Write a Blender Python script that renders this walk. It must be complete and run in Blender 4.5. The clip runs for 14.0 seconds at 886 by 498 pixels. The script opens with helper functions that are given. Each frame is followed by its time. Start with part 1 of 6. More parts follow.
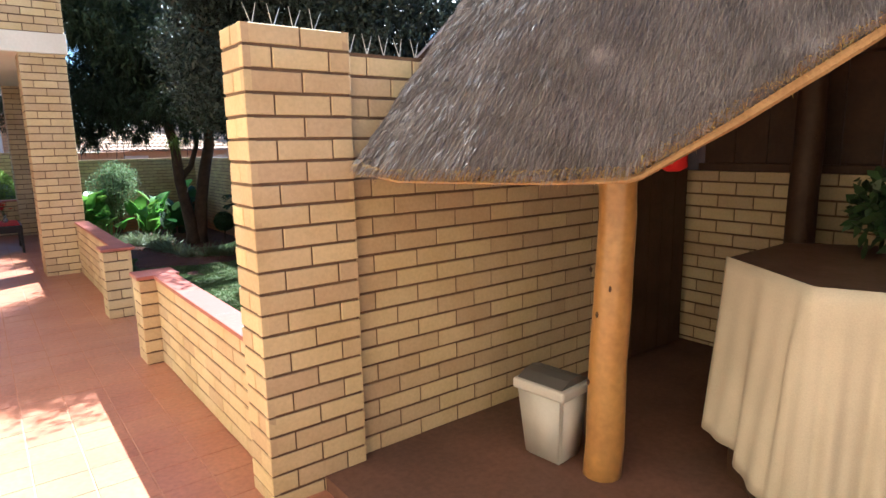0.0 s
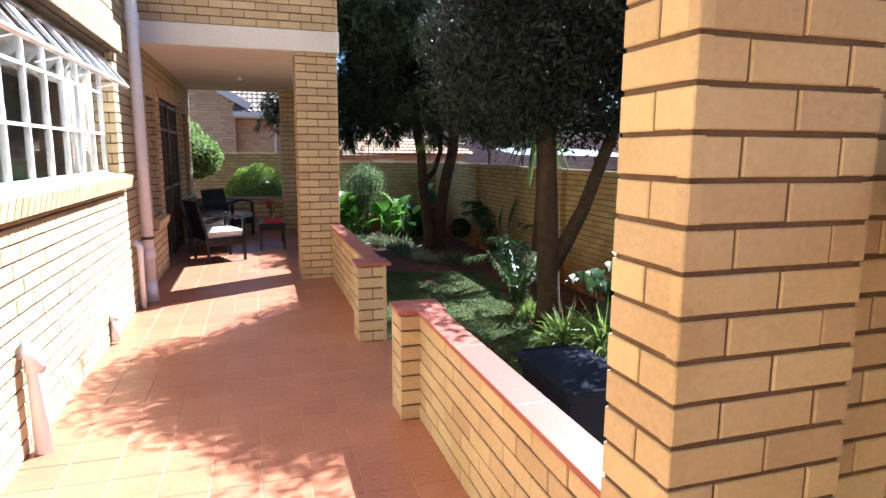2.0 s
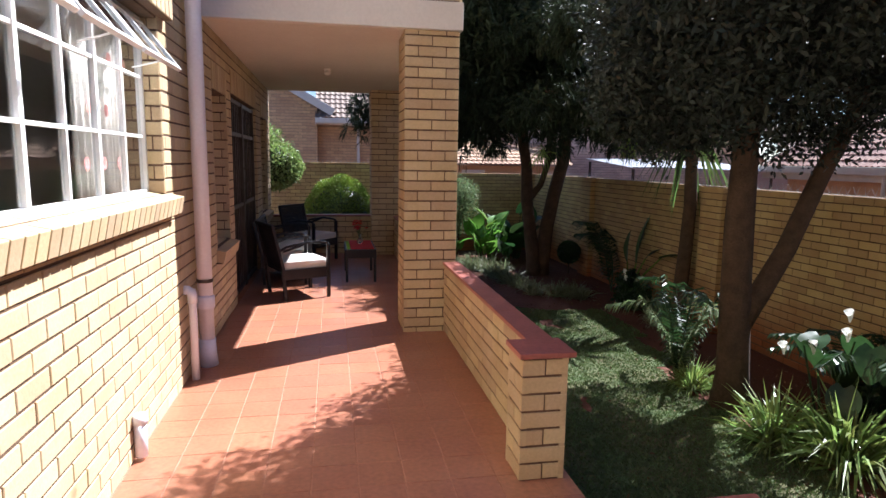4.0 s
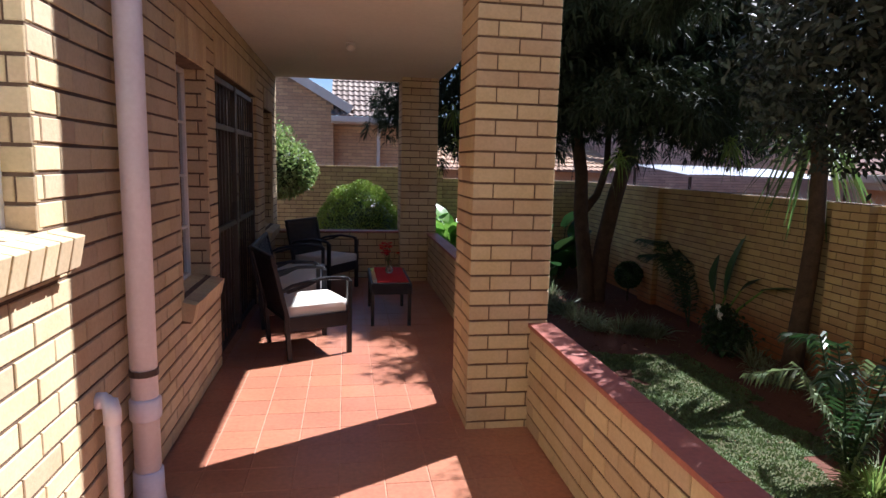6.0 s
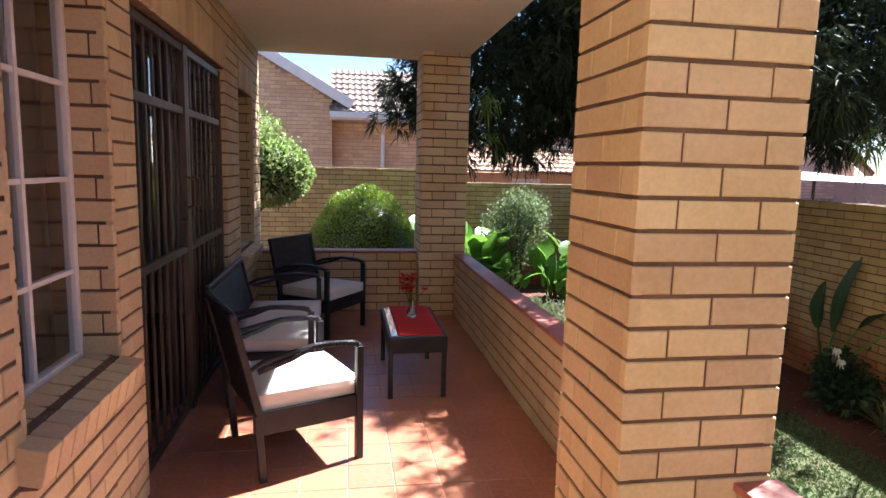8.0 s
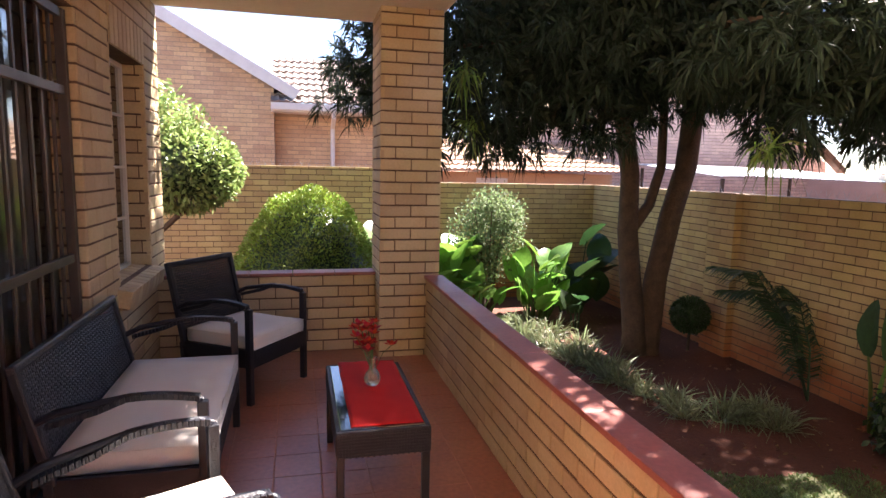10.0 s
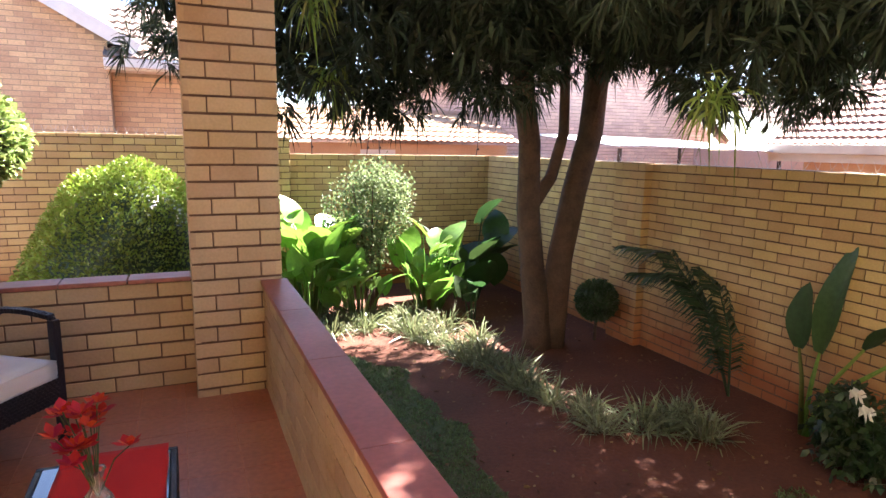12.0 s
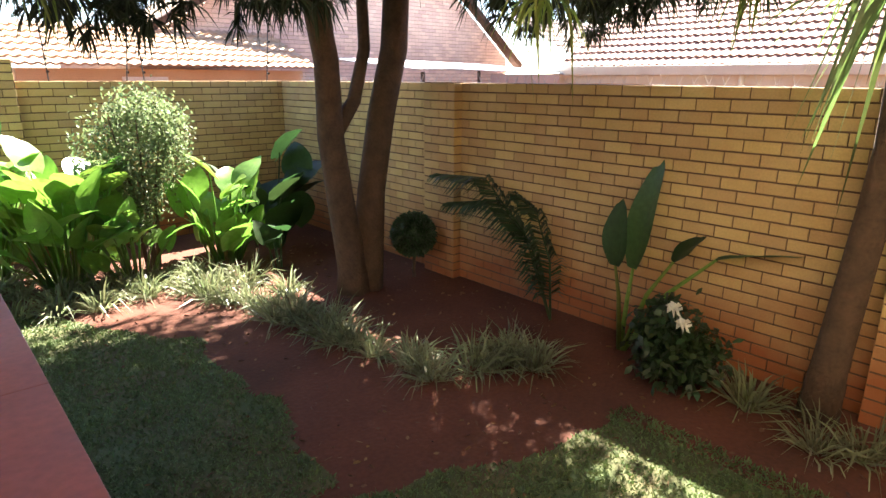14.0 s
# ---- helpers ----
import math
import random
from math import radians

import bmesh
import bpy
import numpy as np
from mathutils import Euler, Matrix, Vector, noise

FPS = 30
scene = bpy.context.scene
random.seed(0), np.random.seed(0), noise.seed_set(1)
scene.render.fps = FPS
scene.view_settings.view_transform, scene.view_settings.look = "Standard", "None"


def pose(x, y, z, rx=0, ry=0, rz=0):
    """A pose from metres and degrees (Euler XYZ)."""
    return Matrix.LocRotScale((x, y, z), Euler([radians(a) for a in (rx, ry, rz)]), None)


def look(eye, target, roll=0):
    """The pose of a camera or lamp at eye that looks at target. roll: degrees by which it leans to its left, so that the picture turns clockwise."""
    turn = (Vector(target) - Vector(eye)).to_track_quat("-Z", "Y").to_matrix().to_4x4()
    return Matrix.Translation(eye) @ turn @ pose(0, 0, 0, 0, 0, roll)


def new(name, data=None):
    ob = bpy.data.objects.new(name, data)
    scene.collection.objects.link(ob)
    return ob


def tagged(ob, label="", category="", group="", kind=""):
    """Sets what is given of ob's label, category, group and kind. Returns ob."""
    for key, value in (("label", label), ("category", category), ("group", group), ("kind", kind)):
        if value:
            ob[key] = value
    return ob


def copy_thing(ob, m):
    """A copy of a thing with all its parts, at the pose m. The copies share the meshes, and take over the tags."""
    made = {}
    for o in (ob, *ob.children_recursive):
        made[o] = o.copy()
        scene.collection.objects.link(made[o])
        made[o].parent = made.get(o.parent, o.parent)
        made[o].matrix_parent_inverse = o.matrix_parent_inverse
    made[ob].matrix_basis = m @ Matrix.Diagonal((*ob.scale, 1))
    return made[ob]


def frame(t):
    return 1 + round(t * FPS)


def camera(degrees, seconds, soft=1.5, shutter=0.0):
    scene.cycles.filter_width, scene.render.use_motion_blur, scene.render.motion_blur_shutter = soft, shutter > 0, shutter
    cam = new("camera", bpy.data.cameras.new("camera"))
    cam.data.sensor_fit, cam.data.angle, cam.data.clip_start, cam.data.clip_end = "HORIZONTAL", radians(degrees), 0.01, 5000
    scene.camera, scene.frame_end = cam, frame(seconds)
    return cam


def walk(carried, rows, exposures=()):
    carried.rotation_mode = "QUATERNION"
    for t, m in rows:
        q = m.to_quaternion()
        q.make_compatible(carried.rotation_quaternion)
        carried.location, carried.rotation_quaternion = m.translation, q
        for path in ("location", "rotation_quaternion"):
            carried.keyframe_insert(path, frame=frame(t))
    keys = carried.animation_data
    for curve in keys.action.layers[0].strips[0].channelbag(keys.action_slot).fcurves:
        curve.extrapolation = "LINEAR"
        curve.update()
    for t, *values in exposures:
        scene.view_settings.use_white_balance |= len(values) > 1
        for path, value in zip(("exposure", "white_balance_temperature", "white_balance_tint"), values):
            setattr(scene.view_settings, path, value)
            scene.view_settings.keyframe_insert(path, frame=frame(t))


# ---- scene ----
cam = camera(72.8, 14.0)
PATH = [
    (0, (0.115, 0.019, 1.474), (1.317, 1.579, 1.127), -1.0),
    (0.5, (0.118, 0.285, 1.447), (1.148, 1.968, 1.119), -0.3),
    (1, (0.163, 0.588, 1.433), (1.036, 2.359, 1.11), -0.1),
    (1.5, (0.211, 0.944, 1.442), (0.923, 2.785, 1.12), -0.0),
    (2, (0.195, 1.342, 1.463), (0.777, 3.228, 1.146), 0.3),
    (2.5, (0.183, 1.788, 1.454), (0.687, 3.699, 1.146), 0.4),
    (3, (0.146, 2.295, 1.465), (0.58, 4.224, 1.166), 0.4),
    (5.5, (-0.019, 4.724, 1.497), (0.305, 6.678, 1.213), 1.3),
    (6, (-0.024, 5.186, 1.499), (0.293, 7.141, 1.22), 1.4),
    (6.5, (-0.053, 5.658, 1.503), (0.257, 7.614, 1.227), 1.4),
    (7, (-0.087, 6.102, 1.483), (0.224, 8.059, 1.211), 1.5),
    (9.5, (0.002, 8.09, 1.448), (0.413, 10.029, 1.184), 1.2),
    (10, (0.061, 8.388, 1.421), (0.532, 10.314, 1.157), 1.2),
    (10.5, (0.17, 8.689, 1.404), (0.709, 10.596, 1.139), 1.1),
    (11, (0.295, 8.98, 1.378), (0.898, 10.865, 1.095), 1.0),
    (11.5, (0.44, 9.25, 1.371), (1.131, 11.1, 1.055), 1.0),
    (12, (0.627, 9.487, 1.351), (1.415, 11.293, 1.011), 1.0),
    (12.5, (0.79, 9.702, 1.33), (1.669, 11.461, 0.964), 1.0),
    (13, (0.949, 9.88, 1.305), (1.938, 11.565, 0.906), 0.8),
    (13.5, (0.978, 9.983, 1.277), (2.118, 11.56, 0.815), 0.5),
    (14, (0.984, 10.041, 1.248), (2.272, 11.476, 0.699), 0.2),
]
walk(cam, [(t, look(eye, target, roll)) for t, eye, target, roll in PATH],
     exposures=[(0.0, 2.45, 5150, 4), (1.5, 2.2, 5250, 6), (3.0, 1.88, 5650, 11), (5.5, 1.25, 5550, 17), (7.0, 2.0, 5600, 12),
                (9.5, 2.92, 6350, 21), (11.0, 3.45, 6600, 22), (12.5, 3.68, 6550, 18), (14.0, 3.55, 6800, 14)])

# ---- light ----
SUN = Vector((0.726, 0.386, 1.0)).normalized()
elev, rot = math.asin(SUN.z), math.atan2(SUN.x, SUN.y)
world = bpy.data.worlds.new("world")
scene.world = world
world.use_nodes = True
wn = world.node_tree
sky = wn.nodes.new("ShaderNodeTexSky")
sky.sky_type, sky.sun_disc = "NISHITA", False
sky.sun_elevation, sky.sun_rotation = elev, rot
sky.altitude, sky.air_density, sky.dust_density = 1500, 1.0, 0.7
wn.links.new(sky.outputs[0], wn.nodes["Background"].inputs[0])
wn.nodes["Background"].inputs[1].default_value = 0.05
sun = bpy.data.lights.new("sun", "SUN")
sun.energy, sun.angle, sun.color = 5.0, radians(0.5), (1.0, 0.95, 0.86)
sun_ob = new("sun", sun)
sun_ob.matrix_world = look(SUN * 30, (0, 0, 0))


# ---- materials ----
def material(name, base, rough=0.8, var=None, scale=6.0, bump=0.2, fine=60.0, metal=0.0, piece=0.0, spec=0.4, coat=0.0, speckle=0.15):
    """A surface of base colour that drifts to var at two scales, with relief. piece: how far single pieces differ."""
    m = bpy.data.materials.new(name)
    m.use_nodes = True
    t = m.node_tree
    n, l = t.nodes, t.links
    b = n["Principled BSDF"]
    b.inputs["Metallic"].default_value = metal
    b.inputs["Specular IOR Level"].default_value = spec
    b.inputs["Coat Weight"].default_value = coat
    co = n.new("ShaderNodeTexCoord")
    big = n.new("ShaderNodeTexNoise")
    big.inputs["Scale"].default_value, big.inputs["Detail"].default_value = scale, 5
    small = n.new("ShaderNodeTexNoise")
    small.inputs["Scale"].default_value, small.inputs["Detail"].default_value = fine, 4
    geo = n.new("ShaderNodeNewGeometry")
    l.new(geo.outputs["Position"], big.inputs["Vector"])
    l.new(geo.outputs["Position"], small.inputs["Vector"])
    mix = n.new("ShaderNodeMix")
    mix.data_type = "RGBA"
    mix.inputs["A"].default_value = (*base, 1)
    mix.inputs["B"].default_value = (*(var or [c * 0.7 for c in base]), 1)
    ramp = n.new("ShaderNodeMapRange")
    ramp.inputs["From Min"].default_value, ramp.inputs["From Max"].default_value = 0.35, 0.7
    l.new(big.outputs["Fac"], ramp.inputs["Value"])
    l.new(ramp.outputs["Result"], mix.inputs["Factor"])
    hsv = n.new("ShaderNodeHueSaturation")
    l.new(mix.outputs["Result"], hsv.inputs["Color"])
    speck = n.new("ShaderNodeMapRange")
    speck.inputs["From Min"].default_value, speck.inputs["From Max"].default_value = 0.3, 0.7
    speck.inputs["To Min"].default_value, speck.inputs["To Max"].default_value = 1 - speckle, 1 + speckle
    l.new(small.outputs["Fac"], speck.inputs["Value"])
    val = speck.outputs["Result"]
    if piece:
        info = n.new("ShaderNodeObjectInfo")
        add = n.new("ShaderNodeMath")
        add.operation = "ADD"
        l.new(info.outputs["Random"], add.inputs[0])
        l.new(geo.outputs["Random Per Island"], add.inputs[1])
        fract = n.new("ShaderNodeMath")
        fract.operation = "FRACT"
        l.new(add.outputs[0], fract.inputs[0])
        rng = n.new("ShaderNodeMapRange")
        rng.inputs["To Min"].default_value, rng.inputs["To Max"].default_value = 1 - piece, 1 + piece * 0.7
        l.new(fract.outputs[0], rng.inputs["Value"])
        mul = n.new("ShaderNodeMath")
        mul.operation = "MULTIPLY"
        l.new(rng.outputs["Result"], mul.inputs[0])
        l.new(val, mul.inputs[1])
        val = mul.outputs[0]
        hue = n.new("ShaderNodeMapRange")
        hue.inputs["To Min"].default_value, hue.inputs["To Max"].default_value = 0.5 - piece * 0.07, 0.5 + piece * 0.07
        l.new(fract.outputs[0], hue.inputs["Value"])
        l.new(hue.outputs["Result"], hsv.inputs["Hue"])
    l.new(val, hsv.inputs["Value"])
    l.new(hsv.outputs["Color"], b.inputs["Base Color"])
    rr = n.new("ShaderNodeMapRange")
    rr.inputs["To Min"].default_value, rr.inputs["To Max"].default_value = max(0.02, rough - 0.1), min(1, rough + 0.1)
    l.new(big.outputs["Fac"], rr.inputs["Value"])
    l.new(rr.outputs["Result"], b.inputs["Roughness"])
    if bump:
        bp = n.new("ShaderNodeBump")
        bp.inputs["Strength"].default_value, bp.inputs["Distance"].default_value = bump, 0.01
        l.new(small.outputs["Fac"], bp.inputs["Height"])
        l.new(bp.outputs["Normal"], b.inputs["Normal"])
    return m


def leafy(name, base, var, rough=0.45, translucent=0.3, piece=0.35, spec=0.5):
    """Foliage: thin, partly letting light through."""
    m = material(name, base, rough, var, 1.5, 0.0, 25.0, piece=piece, spec=spec)
    t = m.node_tree
    b = t.nodes["Principled BSDF"]
    tr = t.nodes.new("ShaderNodeBsdfTranslucent")
    src = b.inputs["Base Color"].links[0].from_socket
    hs = t.nodes.new("ShaderNodeHueSaturation")
    hs.inputs["Value"].default_value, hs.inputs["Saturation"].default_value = 1.5, 1.1
    t.links.new(src, hs.inputs["Color"])
    t.links.new(hs.outputs[0], tr.inputs["Color"])
    mx = t.nodes.new("ShaderNodeMixShader")
    mx.inputs[0].default_value = translucent
    t.links.new(b.outputs[0], mx.inputs[1])
    t.links.new(tr.outputs[0], mx.inputs[2])
    t.links.new(mx.outputs[0], t.nodes["Material Output"].inputs["Surface"])
    return m


BRICK = material("buff_brick", (0.58, 0.455, 0.28), 0.8, (0.52, 0.39, 0.215), 3.5, 0.14, 70.0, piece=0.13, speckle=0.07)
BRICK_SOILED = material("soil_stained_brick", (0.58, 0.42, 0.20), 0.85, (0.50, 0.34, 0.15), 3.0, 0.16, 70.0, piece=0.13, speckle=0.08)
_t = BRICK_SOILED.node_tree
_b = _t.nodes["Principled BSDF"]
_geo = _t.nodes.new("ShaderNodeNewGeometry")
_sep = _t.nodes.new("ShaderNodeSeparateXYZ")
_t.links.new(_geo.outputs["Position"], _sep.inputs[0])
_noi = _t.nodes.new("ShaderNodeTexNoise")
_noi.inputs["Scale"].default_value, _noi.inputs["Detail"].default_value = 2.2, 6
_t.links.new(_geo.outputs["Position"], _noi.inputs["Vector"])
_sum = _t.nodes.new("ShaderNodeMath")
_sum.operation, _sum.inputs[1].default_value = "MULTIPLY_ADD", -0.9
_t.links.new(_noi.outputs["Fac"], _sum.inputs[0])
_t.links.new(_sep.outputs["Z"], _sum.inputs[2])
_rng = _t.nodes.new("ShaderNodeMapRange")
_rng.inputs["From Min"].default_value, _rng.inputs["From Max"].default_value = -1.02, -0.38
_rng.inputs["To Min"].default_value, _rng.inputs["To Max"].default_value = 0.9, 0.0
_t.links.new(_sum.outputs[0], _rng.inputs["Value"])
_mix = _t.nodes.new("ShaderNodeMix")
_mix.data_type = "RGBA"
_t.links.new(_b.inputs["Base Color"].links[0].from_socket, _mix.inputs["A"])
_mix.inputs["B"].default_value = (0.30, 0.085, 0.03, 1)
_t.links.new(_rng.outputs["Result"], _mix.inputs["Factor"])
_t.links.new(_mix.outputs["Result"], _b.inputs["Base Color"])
BRICK_RED = material("orange_brick", (0.70, 0.49, 0.30), 0.85, (0.60, 0.40, 0.24), 2.0, 0.2, 70.0, piece=0.13)
BRICK_PINK = material("pink_brick", (0.72, 0.55, 0.47), 0.85, (0.64, 0.47, 0.39), 2.0, 0.2, 70.0, piece=0.15)
MORTAR = material("mortar", (0.16, 0.10, 0.06), 0.95, (0.10, 0.06, 0.04), 8.0, 0.4, 120.0)
MORTAR_FAR = material("pale_mortar", (0.40, 0.30, 0.22), 0.95, (0.32, 0.24, 0.17), 8.0, 0.3, 120.0)
TILE = material("terracotta_tile", (0.42, 0.175, 0.10), 0.40, (0.36, 0.135, 0.075), 1.8, 0.06, 40.0, piece=0.045, spec=0.8)
GROUT = material("grout", (0.52, 0.27, 0.18), 0.9, (0.42, 0.20, 0.13), 10.0, 0.2)
COPING = material("red_coping", (0.36, 0.10, 0.07), 0.48, (0.29, 0.08, 0.055), 4.0, 0.05, 50.0, piece=0.05, spec=1.0)
PLASTER = material("white_plaster", (0.78, 0.75, 0.70), 0.8, (0.70, 0.67, 0.62), 1.5, 0.12, 40.0, speckle=0.035)
CEILING = material("cream_ceiling_paint", (0.76, 0.70, 0.60), 0.8, (0.70, 0.64, 0.54), 1.0, 0.06, 30.0, speckle=0.035)
WHITE = material("white_gloss_paint", (0.80, 0.79, 0.77), 0.35, (0.72, 0.71, 0.69), 5.0, 0.03, 60.0, speckle=0.035)
PIPE = material("pinkish_pipe_paint", (0.80, 0.81, 0.90), 0.4, (0.75, 0.76, 0.85), 4.0, 0.05, 60.0, speckle=0.035)
SOIL = material("red_soil", (0.115, 0.036, 0.018), 0.95, (0.075, 0.026, 0.014), 1.3, 0.6, 35.0)
GRASS = leafy("lawn_grass", (0.12, 0.17, 0.065), (0.085, 0.125, 0.04), 0.7, 0.2)
CONCRETE = material("concrete_paving", (0.42, 0.37, 0.31), 0.9, (0.34, 0.29, 0.24), 3.0, 0.3, 60.0)
BARK = material("grey_brown_bark", (0.105, 0.065, 0.042), 0.95, (0.07, 0.045, 0.03), 9.0, 0.9, 45.0)
THATCH = material("grey_thatch", (0.29, 0.245, 0.225), 0.8, (0.185, 0.155, 0.14), 5.0, 0.5, 120.0, piece=0.36, spec=0.2)
THATCH_CUT = material("cut_thatch_straw", (0.50, 0.33, 0.13), 0.95, (0.38, 0.24, 0.09), 8.0, 0.5, 80.0, piece=0.3)
POLE = material("varnished_pine_pole", (0.44, 0.25, 0.075), 0.35, (0.35, 0.175, 0.05), 3.0, 0.15, 30.0, spec=0.6)
# own colour of dark timber; also carries shade on rear poles and corner panel
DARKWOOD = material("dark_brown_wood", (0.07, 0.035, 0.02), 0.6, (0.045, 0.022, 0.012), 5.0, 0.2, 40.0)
CLOTH = material("beige_linen_cloth", (0.54, 0.485, 0.385), 0.95, (0.46, 0.41, 0.32), 3.0, 0.12, 200.0, speckle=0.06)
RATTAN = material("black_rattan", (0.018, 0.018, 0.024), 0.4, (0.010, 0.010, 0.014), 8.0, 0.3, 160.0, piece=0.2, spec=0.35)
CUSHION = material("cream_cushion_fabric", (0.72, 0.68, 0.62), 0.95, (0.66, 0.61, 0.55), 4.0, 0.15, 220.0, speckle=0.035)
RED_CLOTH = material("red_table_cloth", (0.58, 0.012, 0.008), 0.85, (0.50, 0.010, 0.007), 5.0, 0.15, 240.0, speckle=0.035)
STEEL = material("dark_bronze_steel", (0.085, 0.070, 0.060), 0.45, (0.06, 0.05, 0.042), 6.0, 0.08, 80.0, metal=0.3, speckle=0.035)
BIN = material("grey_plastic", (0.52, 0.50, 0.47), 0.45, (0.47, 0.45, 0.42), 5.0, 0.04, 80.0, speckle=0.035)
BIN_LID = material("dark_grey_plastic", (0.10, 0.095, 0.09), 0.45, (0.08, 0.075, 0.07), 5.0, 0.04, 80.0, speckle=0.035)
ROOF = material("grey_brown_roof_tile", (0.30, 0.235, 0.20), 0.8, (0.23, 0.175, 0.145), 3.0, 0.2, 50.0, piece=0.15)
ROOF_PALE = material("pale_orange_roof_tile", (0.52, 0.36, 0.25), 0.8, (0.44, 0.29, 0.19), 3.0, 0.2, 50.0, piece=0.1)
ROOF_RED = material("red_roof_tile", (0.30, 0.17, 0.135), 0.8, (0.23, 0.12, 0.095), 3.0, 0.2, 50.0, piece=0.15)
METAL_ROOF = material("pale_metal_sheet", (0.50, 0.53, 0.60), 0.45, (0.44, 0.47, 0.54), 3.0, 0.05, 40.0, metal=0.4)
GUTTER = material("cream_gutter_paint", (0.62, 0.58, 0.47), 0.45, (0.54, 0.50, 0.40), 3.0, 0.03, 60.0, speckle=0.035)
# tile colour taken down so the floor carries the shelter's shade
LAPA_FLOOR = material("shade_darkened_tile", (0.17, 0.085, 0.06), 0.7, (0.12, 0.065, 0.048), 2.5, 0.15, 40.0)
DARK = material("dark_interior", (0.05, 0.045, 0.04), 0.9, (0.04, 0.035, 0.03), 3.0, 0.05)
GLASS = bpy.data.materials.new("window_glass")
GLASS.use_nodes = True
_g = GLASS.node_tree.nodes["Principled BSDF"]
_g.inputs["Base Color"].default_value = (0.9, 0.93, 0.93, 1)
_g.inputs["Roughness"].default_value = 0.02
_g.inputs["Transmission Weight"].default_value = 1.0
_g.inputs["IOR"].default_value = 1.45


# ---- building helpers ----
def link(name, bm, mat, parent=None, label="", smooth=False):
    me = bpy.data.meshes.new(name)
    bm.to_mesh(me)
    bm.free()
    me.materials.append(mat)
    if smooth:
        me.shade_smooth()
    ob = new(name, me)
    if parent:
        ob.parent = parent
    if label:
        ob["label"] = label
    return ob


def part(name, bm, mat, parent, label="", smooth=False):
    return link(name, bm, mat, parent, label, smooth)


def thing(name, label, category, at=None, group="", kind=""):
    """An Empty at the base of a thing, which parents its parts."""
    ob = new(name)
    ob.empty_display_size = 0.1
    if at is not None:
        ob.matrix_world = at
    return tagged(ob, label, category, group, kind)


def box(x0, x1, y0, y1, z0, z1, bevel=0.0, bm=None):
    bm = bm or bmesh.new()
    r = bmesh.ops.create_cube(bm, size=1, matrix=Matrix.LocRotScale(
        ((x0 + x1) / 2, (y0 + y1) / 2, (z0 + z1) / 2), None, (abs(x1 - x0), abs(y1 - y0), abs(z1 - z0))))
    if bevel:
        es = list({e for v in r["verts"] for e in v.link_edges})
        bmesh.ops.bevel(bm, geom=es, offset=bevel, segments=2, affect="EDGES", profile=0.5)
    return bm


def obox(m, sx, sy, sz, bevel=0.0, bm=None):
    """A box of that size, centred on the pose m."""
    bm = bm or bmesh.new()
    r = bmesh.ops.create_cube(bm, size=1, matrix=m @ Matrix.Diagonal((sx, sy, sz, 1)))
    if bevel:
        es = list({e for v in r["verts"] for e in v.link_edges})
        bmesh.ops.bevel(bm, geom=es, offset=bevel, segments=2, affect="EDGES", profile=0.5)
    return bm


def tube(points, radii, sides=10, bm=None, cap=True, wobble=0.0):
    """A tapered tube along points."""
    bm = bm or bmesh.new()
    pts = [Vector(p) for p in points]
    if not hasattr(radii, "__len__"):
        radii = [radii] * len(pts)
    rings, ref = [], Vector((1, 0, 0))
    for i, p in enumerate(pts):
        d = (pts[min(i + 1, len(pts) - 1)] - pts[max(i - 1, 0)]).normalized()
        if abs(d.dot(ref)) > 0.95:
            ref = Vector((0, 1, 0))
        a = d.cross(ref).normalized()
        b = d.cross(a)
        ring = []
        for k in range(sides):
            an = 2 * math.pi * k / sides
            w = 1 + wobble * noise.noise(p * 3 + Vector((math.cos(an), math.sin(an), 0)) * 1.5)
            ring.append(bm.verts.new(p + (a * math.cos(an) + b * math.sin(an)) * radii[i] * w))
        rings.append(ring)
    for r0, r1 in zip(rings, rings[1:]):
        for k in range(sides):
            bm.faces.new((r0[k], r0[(k + 1) % sides], r1[(k + 1) % sides], r1[k]))
    if cap:
        bm.faces.new(rings[0])
        bm.faces.new(rings[-1][::-1])
    bmesh.ops.recalc_face_normals(bm, faces=bm.faces)
    return bm


def prism(outline, z0, z1, bm=None):
    bm = bm or bmesh.new()
    lo = [bm.verts.new((x, y, z0)) for x, y in outline]
    hi = [bm.verts.new((x, y, z1)) for x, y in outline]
    bm.faces.new(lo[::-1])
    bm.faces.new(hi)
    n = len(outline)
    for i in range(n):
        bm.faces.new((lo[i], lo[(i + 1) % n], hi[(i + 1) % n], hi[i]))
    bmesh.ops.recalc_face_normals(bm, faces=bm.faces)
    return bm


def mesh_from(name, verts, faces, mat, parent=None, label="", smooth=False):
    me = bpy.data.meshes.new(name)
    me.from_pydata(verts, [], faces)
    me.materials.append(mat)
    if smooth:
        me.shade_smooth()
    ob = new(name, me)
    if parent:
        ob.parent = parent
    if label:
        ob["label"] = label
    return ob


# ---- brickwork ----
BL, BH, JOINT = 0.2265, 0.073, 0.012     # a brick's face and the bed joint; upright joints are thinner
COURSE, PITCH = BH + JOINT, 0.234
PROUD = 0.006
_piece = {}


